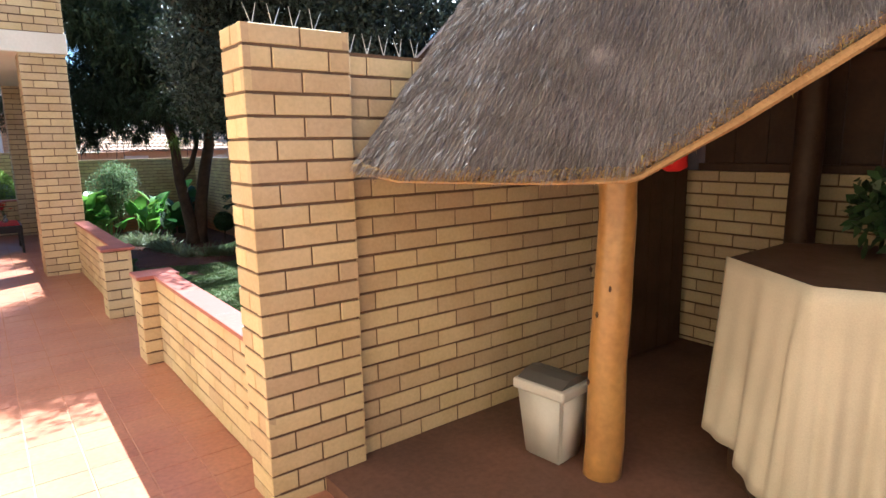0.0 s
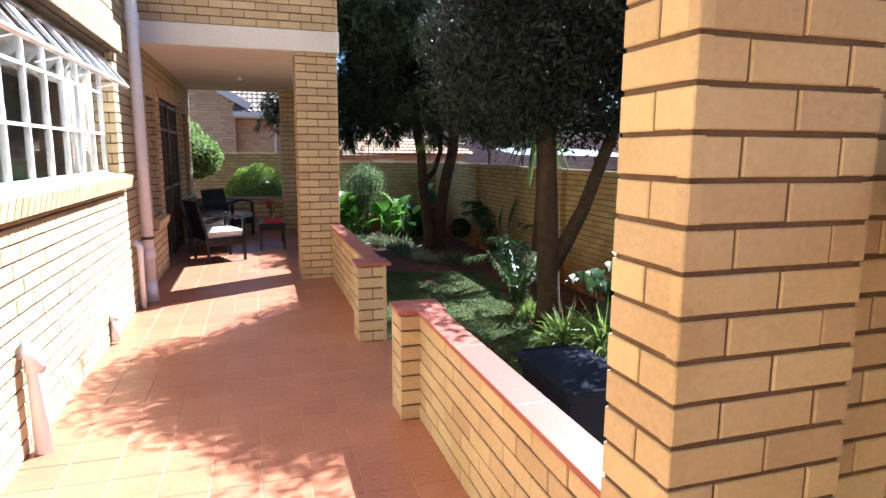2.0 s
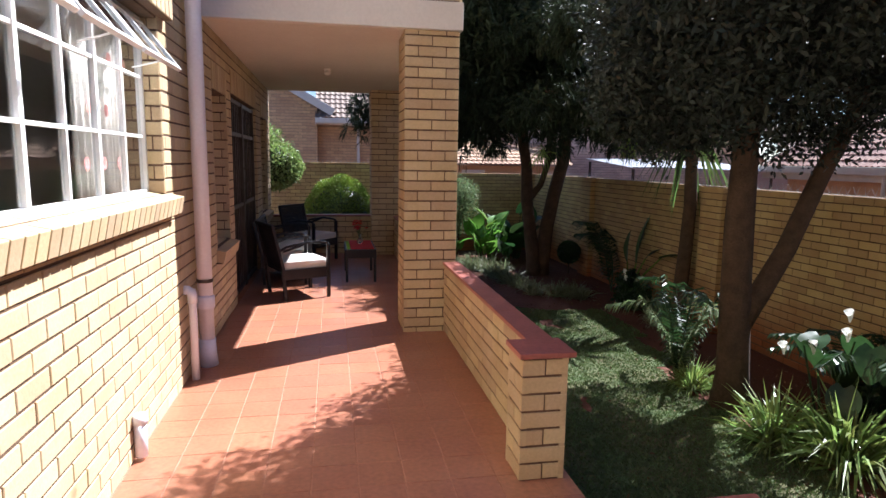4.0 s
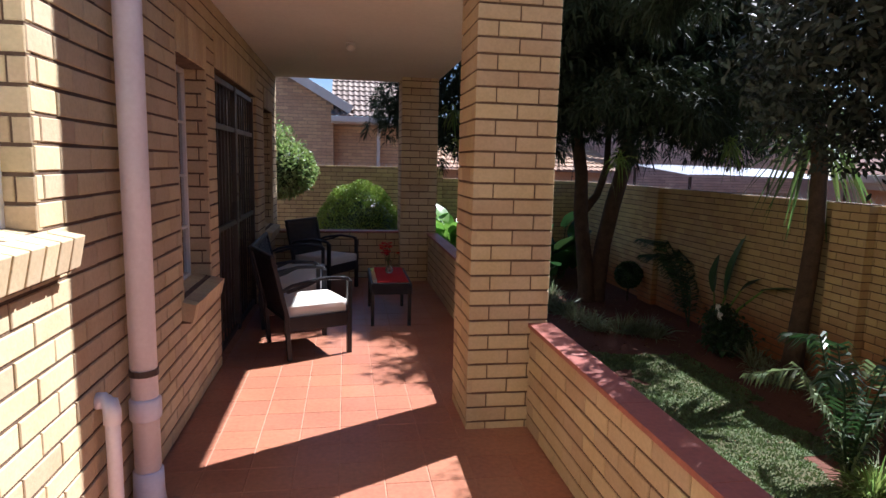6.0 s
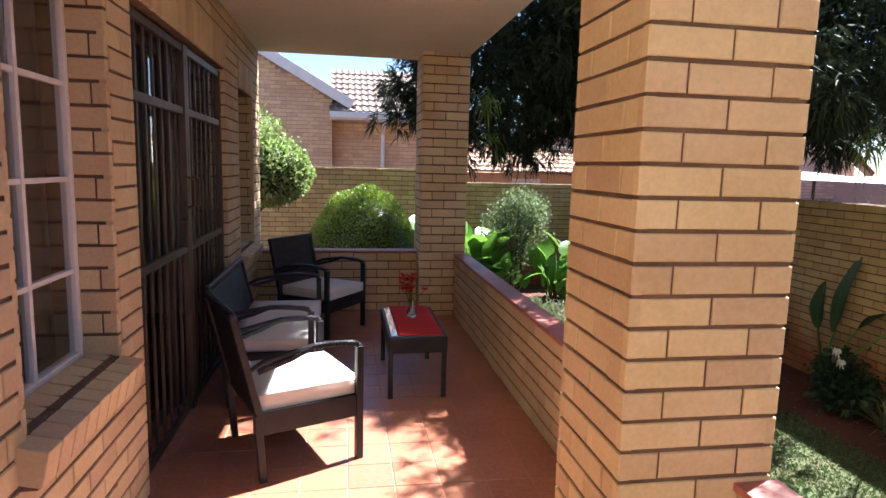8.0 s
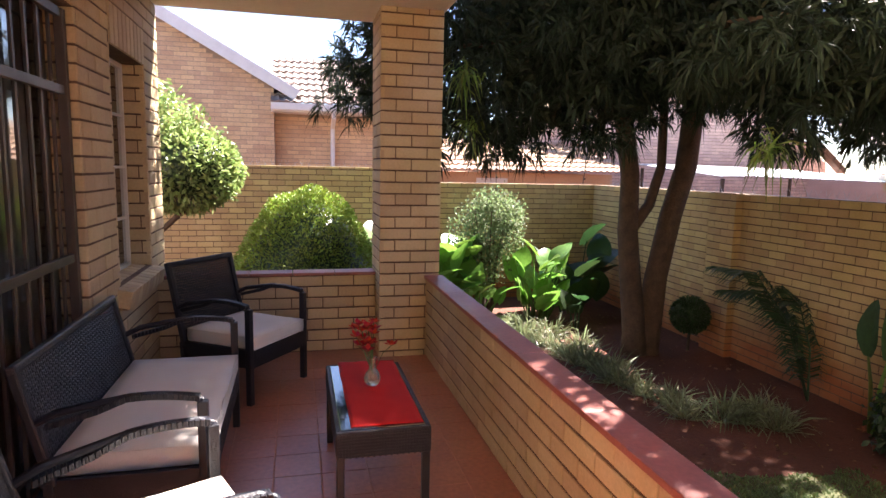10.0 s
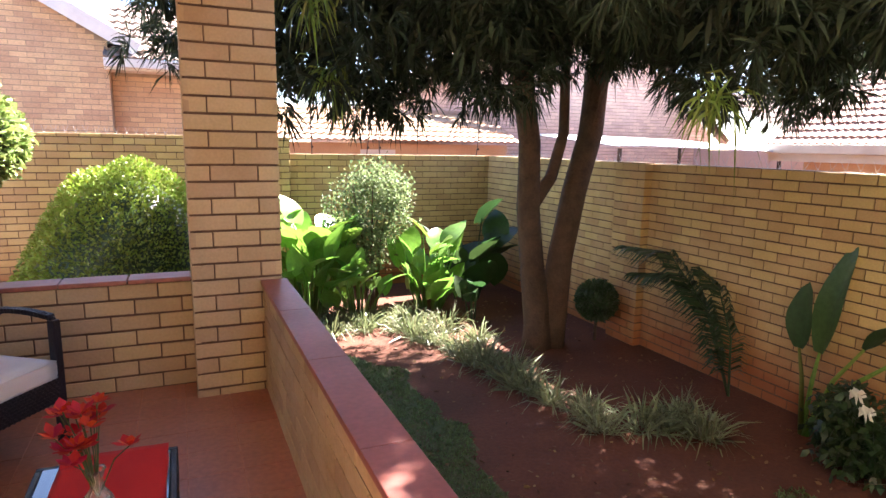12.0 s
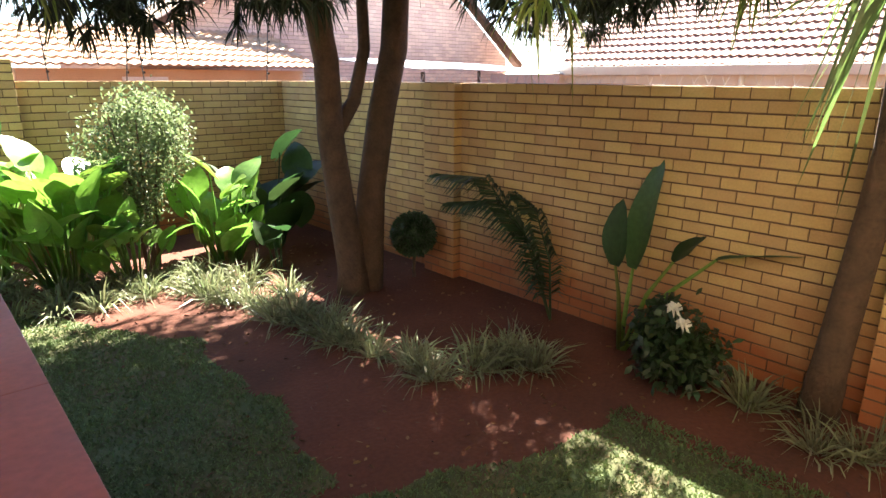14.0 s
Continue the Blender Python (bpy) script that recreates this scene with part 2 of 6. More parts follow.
def slab_mesh(key, w, d, h, mat, chamfer=0.003):
    """One shared piece: centred in width and height, its front at -y, with a chamfered face."""
    k = (key, round(w, 3), round(d, 3), round(h, 3))
    if k not in _piece:
        a, b, c = w / 2, h / 2, chamfer
        v = [(-a, d, -b), (a, d, -b), (a, d, b), (-a, d, b),
             (-a, c, -b), (a, c, -b), (a, c, b), (-a, c, b),
             (-a + c, 0, -b + c), (a - c, 0, -b + c), (a - c, 0, b - c), (-a + c, 0, b - c)]
        f = [(0, 1, 5, 4), (1, 2, 6, 5), (2, 3, 7, 6), (3, 0, 4, 7),
             (4, 5, 9, 8), (5, 6, 10, 9), (6, 7, 11, 10), (7, 4, 8, 11), (8, 9, 10, 11)]
        me = bpy.data.meshes.new(key)
        me.from_pydata(v, [], f)
        me.materials.append(mat)
        _piece[k] = me
    return _piece[k]


def runs(width, offset):
    """Where the stretchers of one course begin and end, clipped to the face."""
    out, u = [], -offset
    while u < width - 0.004:
        a, b = max(u, 0.0), min(u + BL, width)
        if b - a > 0.03:
            out.append((a, b))
        u += PITCH
    return out


BRICKWORK = []      # filled by face(), laid at the end of the file


def face(owner, origin, along, out, width, z0, z1, mat=None, holes=(), single=None, offset=0.0, phase=0):
    """Notes one brick face of a wall: from origin along a level direction; out is its normal. holes: (u0, u1, z0, z1).
    single: the stretch (u0, u1, z0, z1) in which bricks are objects of their own."""
    BRICKWORK.append((owner, Vector(origin), Vector(along), Vector(out), width, z0, z1, mat or BRICK, holes, single, offset, phase))


def lay_bricks():
    rng = random.Random(7)
    for owner, origin, along, out, width, z0, z1, mat, holes, single, offset, phase in BRICKWORK:
        basis = Matrix((along, -out, Vector((0, 0, 1)))).transposed().to_4x4()
        verts, faces, made = [], [], 0
        n = int(math.ceil((z1 - z0) / COURSE - 0.05))
        for k in range(n):
            za = z0 + k * COURSE + JOINT / 2
            zb = min(za + BH, z1)
            if zb - za < 0.02:
                continue
            off = offset + (PITCH / 2 if (k + phase) % 2 else 0.0)
            for a, b in runs(width, off):
                cuts = [(a, b)]
                for h0, h1, hz0, hz1 in holes:
                    if zb > hz0 + 0.01 and za < hz1 - 0.01:
                        nxt = []
                        for p, q in cuts:
                            if q <= h0 or p >= h1:
                                nxt.append((p, q))
                            else:
                                if h0 - p > 0.03:
                                    nxt.append((p, h0))
                                if q - h1 > 0.03:
                                    nxt.append((h1, q))
                        cuts = nxt
                for p, q in cuts:
                    w = round(q - p, 3)
                    me = slab_mesh("brick" + mat.name, w, 0.03, zb - za, mat)
                    place = origin + along * ((p + q) / 2) + out * (PROUD + rng.uniform(-0.0015, 0.0015))
                    place.z = (za + zb) / 2 + rng.uniform(-0.001, 0.001)
                    tilt = Euler((rng.uniform(-0.008, 0.008), rng.uniform(-0.004, 0.004), rng.uniform(-0.006, 0.006))).to_matrix().to_4x4()
                    m = Matrix.Translation(place) @ basis @ tilt
                    own = single and made < 300 and single[0] <= (p + q) / 2 <= single[1] and single[2] <= place.z <= single[3]
                    if own:
                        ob = new("brick", me)
                        ob.parent = owner
                        ob.matrix_parent_inverse = owner.matrix_world.inverted()
                        ob.matrix_world = m
                        made += 1
                    else:
                        i = len(verts)
                        verts.extend((m @ v.co)[:] for v in me.vertices)
                        faces.extend(tuple(i + j for j in f.vertices) for f in me.polygons)
        if verts:
            ob = mesh_from("brickwork", verts, faces, mat)
            ob.parent = owner
            ob["kind"] = "stuff"


def wall(name, bm, label, mat=None):
    return tagged(link(name, bm, mat or MORTAR), label, "wall", kind="structure")


X, Y = Vector((1, 0, 0)), Vector((0, 1, 0))

# ---- setting ----
GROUND = -0.75
bm = bmesh.new()
bmesh.ops.create_grid(bm, x_segments=1, y_segments=1, size=400, matrix=Matrix.Translation((0, 0, GROUND)))
ground = tagged(link("ground", bm, SOIL), "bare red garden soil between the walls", "ground", kind="structure")


def pierced(x0, x1, y0, y1, z0, z1, holes):
    """A wall along y with through openings (y0, y1, z0, z1)."""
    bm = bmesh.new()
    y = y0
    for a, b, c, d in sorted(holes):
        box(x0, x1, y, a, z0, z1, bm=bm)
        if c > z0:
            box(x0, x1, a, b, z0, c, bm=bm)
        box(x0, x1, a, b, d, z1, bm=bm)
        y = b
    box(x0, x1, y, y1, z0, z1, bm=bm)
    bmesh.ops.remove_doubles(bm, verts=bm.verts, dist=1e-5)
    return bm


# house wall along the walk
HX, HEND = -0.92, 13.29
W1, W2, DOOR, W3 = (4.25, 7.12, 1.27, 2.27), (8.66, 9.36, 0.72, 2.06), (9.62, 11.58, 0.0, 2.12), (12.09, 12.86, 0.72, 2.06)
OPEN = (W1, W2, DOOR, W3)
house = wall("wall_house", pierced(HX - 0.23, HX - PROUD, -5.0, HEND, 0, 5.6, OPEN), "buff face-brick house wall with dark raked joints")
face(house, (HX - PROUD, -5.0, 0), Y, X, HEND + 5.0, 0, 5.6,
     holes=[(a + 5, b + 5, c, d) for a, b, c, d in OPEN], single=(12.2, 14.9, 0, 2.5))
# reveals that face back along the walk
for a, b, c, d in OPEN:
    deep = 0.10 if a == W1[0] else 0.14
    face(house, (HX - 0.004, b, 0), -X, -Y, deep, c, d, offset=0.06)
    face(house, (HX - deep, a, 0), X, Y, deep, c, d, offset=0.06)
face(house, (HX - 0.23, HEND, 0), X, Y, 0.22, 0, 5.6)

patio = tagged(link("floor", box(HX - 0.2, 1.16, -5.0, 13.37, -1.0, -0.003), GROUT), "red terracotta quarry tile patio floor", "floor", kind="structure")
LF = 0.06     # the shelter floor lies a low kerb above the patio
lapa_floor = tagged(link("floor_lapa", box(1.161, 4.2, -5.0, 2.3, -1.0, LF), LAPA_FLOOR), "red tiled floor under the thatch, coloured dark for its shade", "floor", kind="structure")

# pillars of the veranda
PX0, PX1 = 0.65, 1.106
for y0 in (8.38, 12.77):
    y1 = y0 + 0.456
    col = wall("pillar", box(PX0 + PROUD, PX1 - PROUD, y0 + PROUD, y1 - PROUD, -0.75, 2.55), "square buff face-brick veranda pillar")
    col["category"] = "pillar"
    near = (0, 1, 0, 2.6)
    face(col, (PX0, y0 + PROUD, 0), X, -Y, 0.456, -0.042, 2.55, single=near, phase=1)
    face(col, (PX0 + PROUD, y1 - 0.001, 0), -Y, -X, 0.454, -0.042, 2.55, single=near)
    face(col, (PX1 - PROUD, y0 + 0.001, -0.75), Y, X, 0.454, -0.807, 2.55, phase=1)
    face(col, (PX1, y1 - PROUD, 0), -X, Y, 0.456, -0.042, 2.55)

# slab, fascia and the storey above
ceiling = tagged(link("ceiling", box(HX - 0.1, 1.10, 8.40, 13.27, 2.55, 2.60), CEILING), "cream painted veranda ceiling", "ceiling", kind="structure")
fascia = tagged(link("trim", box(HX + 0.002, 1.13, 8.345, 13.31, 2.552, 2.775, 0.006), PLASTER), "white plastered slab edge over the veranda", "trim", kind="structure")
upper = wall("wall_upper", box(HX + 0.002, 1.10, 8.37 + PROUD, 13.27, 2.77, 5.6), "buff face-brick wall of the upper storey")
face(upper, (HX + 0.01, 8.37 + PROUD, 0), X, -Y, 2.03, 2.78, 5.6, single=(0, 2.1, 2.7, 3.3))
face(upper, (1.10, 8.37, 0), Y, X, 4.82, 2.78, 5.6)

# low garden walls with red coping
LX0, LX1 = 1.006, 1.122
LOW = 0.595


def low_wall(name, y0, y1, single):
    w = wall(name, box(LX0 + PROUD, LX1 - PROUD, y0, y1, -0.75, LOW), "low buff brick wall with a red tile coping")
    face(w, (LX0 + PROUD, y1, 0), -Y, -X, y1 - y0, 0, LOW, single=single)
    face(w, (LX1 - PROUD, y0, 0), Y, X, y1 - y0, -0.75, LOW)
    return w


def coping(owner, x0, x1, y0, y1):
    n = max(1, round((y1 - y0) / 0.62))
    for i in range(n):
        a, b = y0 + (y1 - y0) * i / n, y0 + (y1 - y0) * (i + 1) / n
        ob = part("coping_tile", box(x0, x1, a + 0.0005, b - 0.0007, LOW + 0.002, LOW + 0.026, 0.0025), COPING, owner)


lw1 = low_wall("wall_low_1", 2.463, 4.392, (0, 2.1, 0, 1))
coping(lw1, LX0 - 0.015, LX1 + 0.008, 2.464, 4.385)
lw2 = low_wall("wall_low_2", 6.055, 8.382, (0, 2.5, 0, 1))
coping(lw2, LX0 - 0.015, LX1 + 0.008, 6.06, 8.38)
lw3 = low_wall("wall_low_3", 8.834, 12.774, (0, 4, 0, 1))
coping(lw3, LX0 - 0.015, LX1 + 0.008, 8.838, 12.77)
for y0, near in ((4.39, True), (5.83, True)):
    p = wall("pier", box(0.9 + PROUD, LX1 - PROUD, y0 + PROUD, y0 + 0.222 - PROUD, -0.75, LOW), "low brick end pier capped with red tile")
    p["category"] = "pier"
    face(p, (0.9, y0 + PROUD, 0), X, -Y, 0.222, 0, LOW, single=(0, 1, 0, 1), phase=1)
    face(p, (0.9 + PROUD, y0 + 0.221, 0), -Y, -X, 0.22, 0, LOW, single=(0, 1, 0, 1))
    face(p, (LX1, y0 + 0.222 - PROUD, 0), -X, Y, 0.222, -0.75, LOW, phase=1)
    face(p, (LX1 - PROUD, y0 + 0.001, 0), Y, X, 0.22, -0.75, LOW)
    part("coping_tile", box(0.885, LX1 + 0.035, y0 - 0.012, y0 + 0.228, LOW + 0.003, LOW + 0.029, 0.004), COPING, p)

# low wall that closes the veranda's end
FY = 13.0
lw4 = wall("wall_low_4", box(HX, PX0, FY + PROUD, FY + 0.11, -0.75, LOW), "low buff brick wall closing the veranda")
face(lw4, (HX, FY + PROUD, 0), X, -Y, PX0 - HX, 0, LOW, single=(0, 3, 0, 1))
for i in range(5):
    a = HX + 0.005 + (PX0 - HX) * i / 5
    part("coping_tile", box(a, a + (PX0 - HX) / 5 - 0.006, FY - 0.02, FY + 0.14, LOW + 0.002, LOW + 0.026, 0.004), COPING, lw4)

# steps down to the lawn between the piers
steps = thing("steps", "red tiled steps from the patio to the lawn", "steps", kind="structure")
for i in range(4):
    part("step", box(1.163, 1.163 + 0.28 * (i + 1), 4.62, 5.82, -0.15 * (i + 2) - 0.15, -0.15 * (i + 1) - 0.002 * i), TILE, steps)

# tall pier and wall beside the thatched shelter
PT0, PT1 = 0.925, 1.365
tall = wall("pier_tall", box(PT0 + PROUD, PT1 - PROUD, 2.235 + PROUD, 2.462 - PROUD, -0.75, 1.915), "tall buff face-brick wall pier")
tall["category"] = "pier"
face(tall, (PT0, 2.235 + PROUD, 0), X, -Y, 0.44, -0.03, 1.915, single=(0, 1, -1, 2))
face(tall, (PT0 + PROUD, 2.461, 0), -Y, -X, 0.226, -0.03, 1.915, single=(0, 1, -1, 2), phase=1)
face(tall, (PT1 - PROUD, 2.236, 0), Y, X, 0.2, 0.99, 1.915)
screen = wall("wall_lapa", box(PT1 - 0.004, 5.1, 2.29 + PROUD, 2.45, -0.75, 1.85), "buff face-brick wall behind the thatched shelter")
face(screen, (PT1, 2.29 + PROUD, 0), X, -Y, 2.63, -0.03, 1.84, single=(0, 1.7, -1, 1.9))
side = wall("wall_lapa_side", box(4.0 + PROUD, 4.2, -5.0, 2.295, 0, 1.26), "half-height brick wall of the thatched shelter")
face(side, (4.0 + PROUD, 2.29, 0), -Y, -X, 4.5, 0, 1.26)

# garden boundary walls
GX, GY = 5.1, 18.0
TOP = 1.2
garden = wall("wall_garden", box(GX + PROUD, GX + 0.22, 2.3, GY + 0.2, GROUND - 0.1, TOP), "tall buff face-brick garden wall stained with red soil")
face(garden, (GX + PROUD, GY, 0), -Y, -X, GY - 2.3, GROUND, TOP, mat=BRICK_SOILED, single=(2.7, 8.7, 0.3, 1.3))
back = wall("wall_back", box(2.0, GX + 0.2, GY + PROUD, GY + 0.22, GROUND - 0.1, TOP), "buff face-brick garden wall at the far end")
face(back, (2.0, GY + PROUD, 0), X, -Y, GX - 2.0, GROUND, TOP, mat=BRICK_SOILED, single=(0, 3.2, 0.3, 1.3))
back2 = wall("wall_back_high", box(-9, 2.0, GY - 0.1 + PROUD, GY + 0.22, GROUND - 0.1, 1.42), "higher stretch of the buff brick garden wall")
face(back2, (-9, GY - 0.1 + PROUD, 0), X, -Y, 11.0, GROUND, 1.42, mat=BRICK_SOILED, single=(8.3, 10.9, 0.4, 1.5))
for y in (14.36, 10.3, 6.2):
    p = wall("garden_pier", box(GX - 0.10 + PROUD, GX + 0.02, y + PROUD, y + 0.456 - PROUD, GROUND, TOP + 0.01), "brick pier of the garden wall")
    p["category"] = "pier"
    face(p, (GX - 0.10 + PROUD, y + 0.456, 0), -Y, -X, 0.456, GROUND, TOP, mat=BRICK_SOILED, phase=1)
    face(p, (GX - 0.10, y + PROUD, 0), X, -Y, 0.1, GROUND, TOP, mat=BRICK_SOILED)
close_s = wall("wall_south", box(-0.92, 4.2, -5.2, -5.0, 0, 3.0), "plain wall closing the yard", BRICK)

# ---- house fittings ----
def window(name, y0, y1, z0, z1, x, cols, rows, label, curtain=False):
    """A white steel window set back in its opening, with mullions and one pane a light."""
    w = thing(name, label, "window", kind="structure")
    f = bmesh.new()
    t = 0.028
    for a, b, c, d in ((y0, y0 + t, z0, z1), (y1 - t, y1, z0, z1), (y0 + t, y1 - t, z0, z0 + t), (y0 + t, y1 - t, z1 - t, z1)):
        box(x - 0.02, x + 0.02, a, b, c, d, 0.003, f)
    part("window_frame", f, WHITE, w)
    for i in range(1, cols):
        y = y0 + (y1 - y0) * i / cols
        t2 = 0.016 if i % 2 == 0 else 0.010
        part("mullion", box(x - 0.014, x + 0.018, y - t2, y + t2, z0 + t, z1 - t, 0.003), WHITE, w)
    for j in range(1, rows):
        z = z0 + (z1 - z0) * j / rows
        part("glazing_bar", box(x - 0.012, x + 0.014, y0 + t, y1 - t, z - 0.009, z + 0.009, 0.002), WHITE, w)
    for i in range(cols):
        for j in range(rows):
            a, b = y0 + (y1 - y0) * i / cols, y0 + (y1 - y0) * (i + 1) / cols
            c, d = z0 + (z1 - z0) * j / rows, z0 + (z1 - z0) * (j + 1) / rows
            p = part("pane", box(x - 0.003, x + 0.001, a + 0.01, b - 0.01, c + 0.008, d - 0.008), GLASS, w)
            p.visible_shadow = False
    return w


def sill(name, y0, y1, z, depth, label, proud=0.07):
    """A sloping sill of bricks on edge."""
    s = thing(name, label, "window sill", kind="structure")
    n = max(2, round((y1 - y0) / 0.085))
    me = None
    for i in range(n):
        y = y0 + (y1 - y0) * (i + 0.5) / n
        m = Matrix.Translation((HX - depth / 2 + proud / 2, y, z - 0.055)) @ pose(0, 0, 0, 0, 12 + random.uniform(-0.6, 0.6), 0)
        if me is None:
            bm = obox(Matrix.Identity(4), depth + proud, (y1 - y0) / n - 0.008, 0.105, 0.004)
            ob = part("brick", bm, BRICK, s)
            me = ob.data
        else:
            ob = new("brick", me)
            ob.parent = s
        ob.matrix_world = m
    part("mortar", box(HX - depth + 0.01, HX + proud - 0.025, y0 + 0.005, y1 - 0.005, z - 0.13, z - 0.03), MORTAR, s)
    return s


win1 = window("window_1", W1[0], W1[1], W1[2], W1[3] - 0.0, HX - 0.11, 8, 3, "white steel cottage-pane window with top sashes propped open")
win2 = window("window_2", W2[0], W2[1], W2[2], W2[3], HX - 0.15, 2, 4, "narrow white steel window beside the door")
win3 = window("window_3", W3[0], W3[1], W3[2], W3[3], HX - 0.15, 2, 4, "narrow white steel window at the veranda's end")
sill("sill_1", W1[0] - 0.1, 7.24, 1.27, 0.10, "sunlit sill of bricks on edge")
sill("sill_2", W2[0] - 0.06, W2[1] + 0.03, 0.72, 0.13, "brick sill under the narrow window")
sill("sill_3", W3[0] - 0.06, W3[1] + 0.06, 0.72, 0.13, "brick sill under the far narrow window")

# top sashes hinged outwards over the large window
for i in range(4):
    a = W1[0] + (W1[1] - W1[0]) * i / 4 + 0.03
    b = W1[0] + (W1[1] - W1[0]) * (i + 1) / 4 - 0.02
    h = 0.33
    sash = thing("open_sash", "white top-hung window sash propped open", "window sash", pose(HX - 0.085, 0, W1[3] - 0.03, 0, -38, 0), "open top sashes", "structure")
    for k, (p, q, r, s) in enumerate(((a, a + 0.026, -h, 0), (b - 0.026, b, -h, 0), (a + 0.026, b - 0.026, -0.026, 0), (a + 0.026, b - 0.026, -h, -h + 0.03), ((a + b) / 2 - 0.011, (a + b) / 2 + 0.011, -h + 0.03, -0.026))):
        ob = part("sash_bar", box(-0.012, 0.012, p, q, r, s, 0.003), WHITE, sash)
    for p, q in ((a + 0.026, (a + b) / 2 - 0.011), ((a + b) / 2 + 0.011, b - 0.026)):
        g = part("pane", box(-0.002, 0.002, p, q, -h + 0.03, -0.026), GLASS, sash)
        g.visible_shadow = False
    stay = part("stay", tube([(0.0, (a + b) / 2, -h + 0.01), (-0.16, (a + b) / 2 + 0.1, -h + 0.1)], 0.005, 6), WHITE, sash)

# projecting brick lintel over the large window
lint = wall("lintel", box(HX - 0.08, HX + 0.055, W1[0] - 0.25, 7.24, W1[3] + 0.012, W1[3] + 0.235), "soldier-course brick lintel over the window")
me = None
n = int((7.24 - W1[0] + 0.25) / 0.085)
for i in range(n):
    y = W1[0] - 0.25 + 0.043 + 0.085 * i
    if me is None:
        ob = part("brick", obox(Matrix.Identity(4), 0.04, 0.073, 0.222, 0.004), BRICK, lint)
        me = ob.data
    else:
        ob = new("brick", me)
        ob.parent = lint
    ob.matrix_world = pose(HX + 0.043, y, W1[3] + 0.124)
for a, b in ((W2[0], W2[1]), (W3[0], W3[1]), (DOOR[0], DOOR[1])):
    z = 2.12 if a == DOOR[0] else 2.06
    l2 = wall("lintel", box(HX - 0.10, HX - 0.003, a, b, z + 0.005, z + 0.222), "brick lintel of bricks on end")
    k = int((b - a) / 0.085)
    for i in range(k):
        ob = new("brick", me)
        ob.parent = l2
        ob.matrix_world = pose(HX - 0.011, a + 0.043 + (b - a - 0.086) * i / (k - 1), z + 0.114)

# rooms behind the openings
for name, y0, y1 in (("room_kitchen", 2.8, 8.2), ("room_lounge", 8.4, 13.0)):
    b0 = bmesh.new()
    box(-4.2, -4.1, y0, y1, 0, 2.6, bm=b0)
    box(-4.1, HX - 0.24, y0 - 0.1, y0, 0, 2.6, bm=b0)
    box(-4.1, HX - 0.24, y1, y1 + 0.1, 0, 2.6, bm=b0)
    box(-4.2, HX - 0.24, y0 - 0.1, y1 + 0.1, 2.6, 2.7, bm=b0)
    tagged(link(name, b0, CEILING), "plain painted inner room walls", "wall", kind="structure")
tagged(link("floor_inside", box(-4.2, HX - 0.21, 2.7, 13.1, -0.1, -0.004), DARKWOOD), "dark indoor floor", "floor", kind="structure")

# lace curtain behind the large window
bm = bmesh.new()
prev = None
for i in range(91):
    y = W1[1] - 0.75 + 0.72 * i / 90
    x = HX - 0.20 + 0.018 * math.sin(i * 0.7) + 0.006 * math.sin(i * 1.9)
    v = [bm.verts.new((x, y, W1[2] - 0.02)), bm.verts.new((x + 0.004 * math.sin(i), y, W1[3] + 0.05))]
    if prev:
        bm.faces.new((prev[0], v[0], v[1], prev[1]))
    prev = v
cur = tagged(link("curtain", bm, CUSHION, smooth=True), "gathered white lace curtain inside the window", "curtain")
cur.modifiers.new("thickness", "SOLIDIFY").thickness = 0.002
part("curtain_rod", tube([(HX - 0.20, W1[0] + 0.05, W1[3] + 0.06), (HX - 0.20, W1[1] - 0.02, W1[3] + 0.06)], 0.009, 8), WHITE, cur)
MOTIF = material("faded_print", (0.55, 0.22, 0.20), 0.9, (0.5, 0.2, 0.18), 5.0, 0.05)
for k in range(9):
    spot = Vector((HX - 0.172, W1[1] - 0.68 + 0.075 * k, W1[2] + 0.18 + 0.27 * (k % 3)))
    bm = bmesh.new()
    bmesh.ops.create_circle(bm, cap_ends=True, segments=12, radius=0.035, matrix=Matrix.Translation(spot) @ pose(0, 0, 0, 0, 90, 0))
    part("printed_motif", bm, MOTIF, cur, "faded round print on the lace")

# security door: sliding glass behind a barred gate
door = thing("door_1", "dark bronze sliding door with a barred security gate", "door", kind="structure")
y0, y1 = DOOR[0], DOOR[1]
for i in range(2):
    a, b = y0 + 0.02 + i * (y1 - y0 - 0.04) / 2, y0 + 0.02 + (i + 1) * (y1 - y0 - 0.04) / 2
    xx = HX - 0.17 + 0.03 * i
    for p, q, r, s in ((a, a + 0.055, 0.01, 2.09), (b - 0.055, b, 0.01, 2.09), (a + 0.055, b - 0.055, 0.01, 0.09), (a + 0.055, b - 0.055, 2.02, 2.09)):
        part("door_frame", box(xx - 0.016, xx + 0.016, p, q, r, s, 0.003), STEEL, door)
    g = part("door_pane", box(xx - 0.003, xx + 0.003, a + 0.055, b - 0.055, 0.09, 2.02), GLASS, door)
gate_x = HX - 0.05
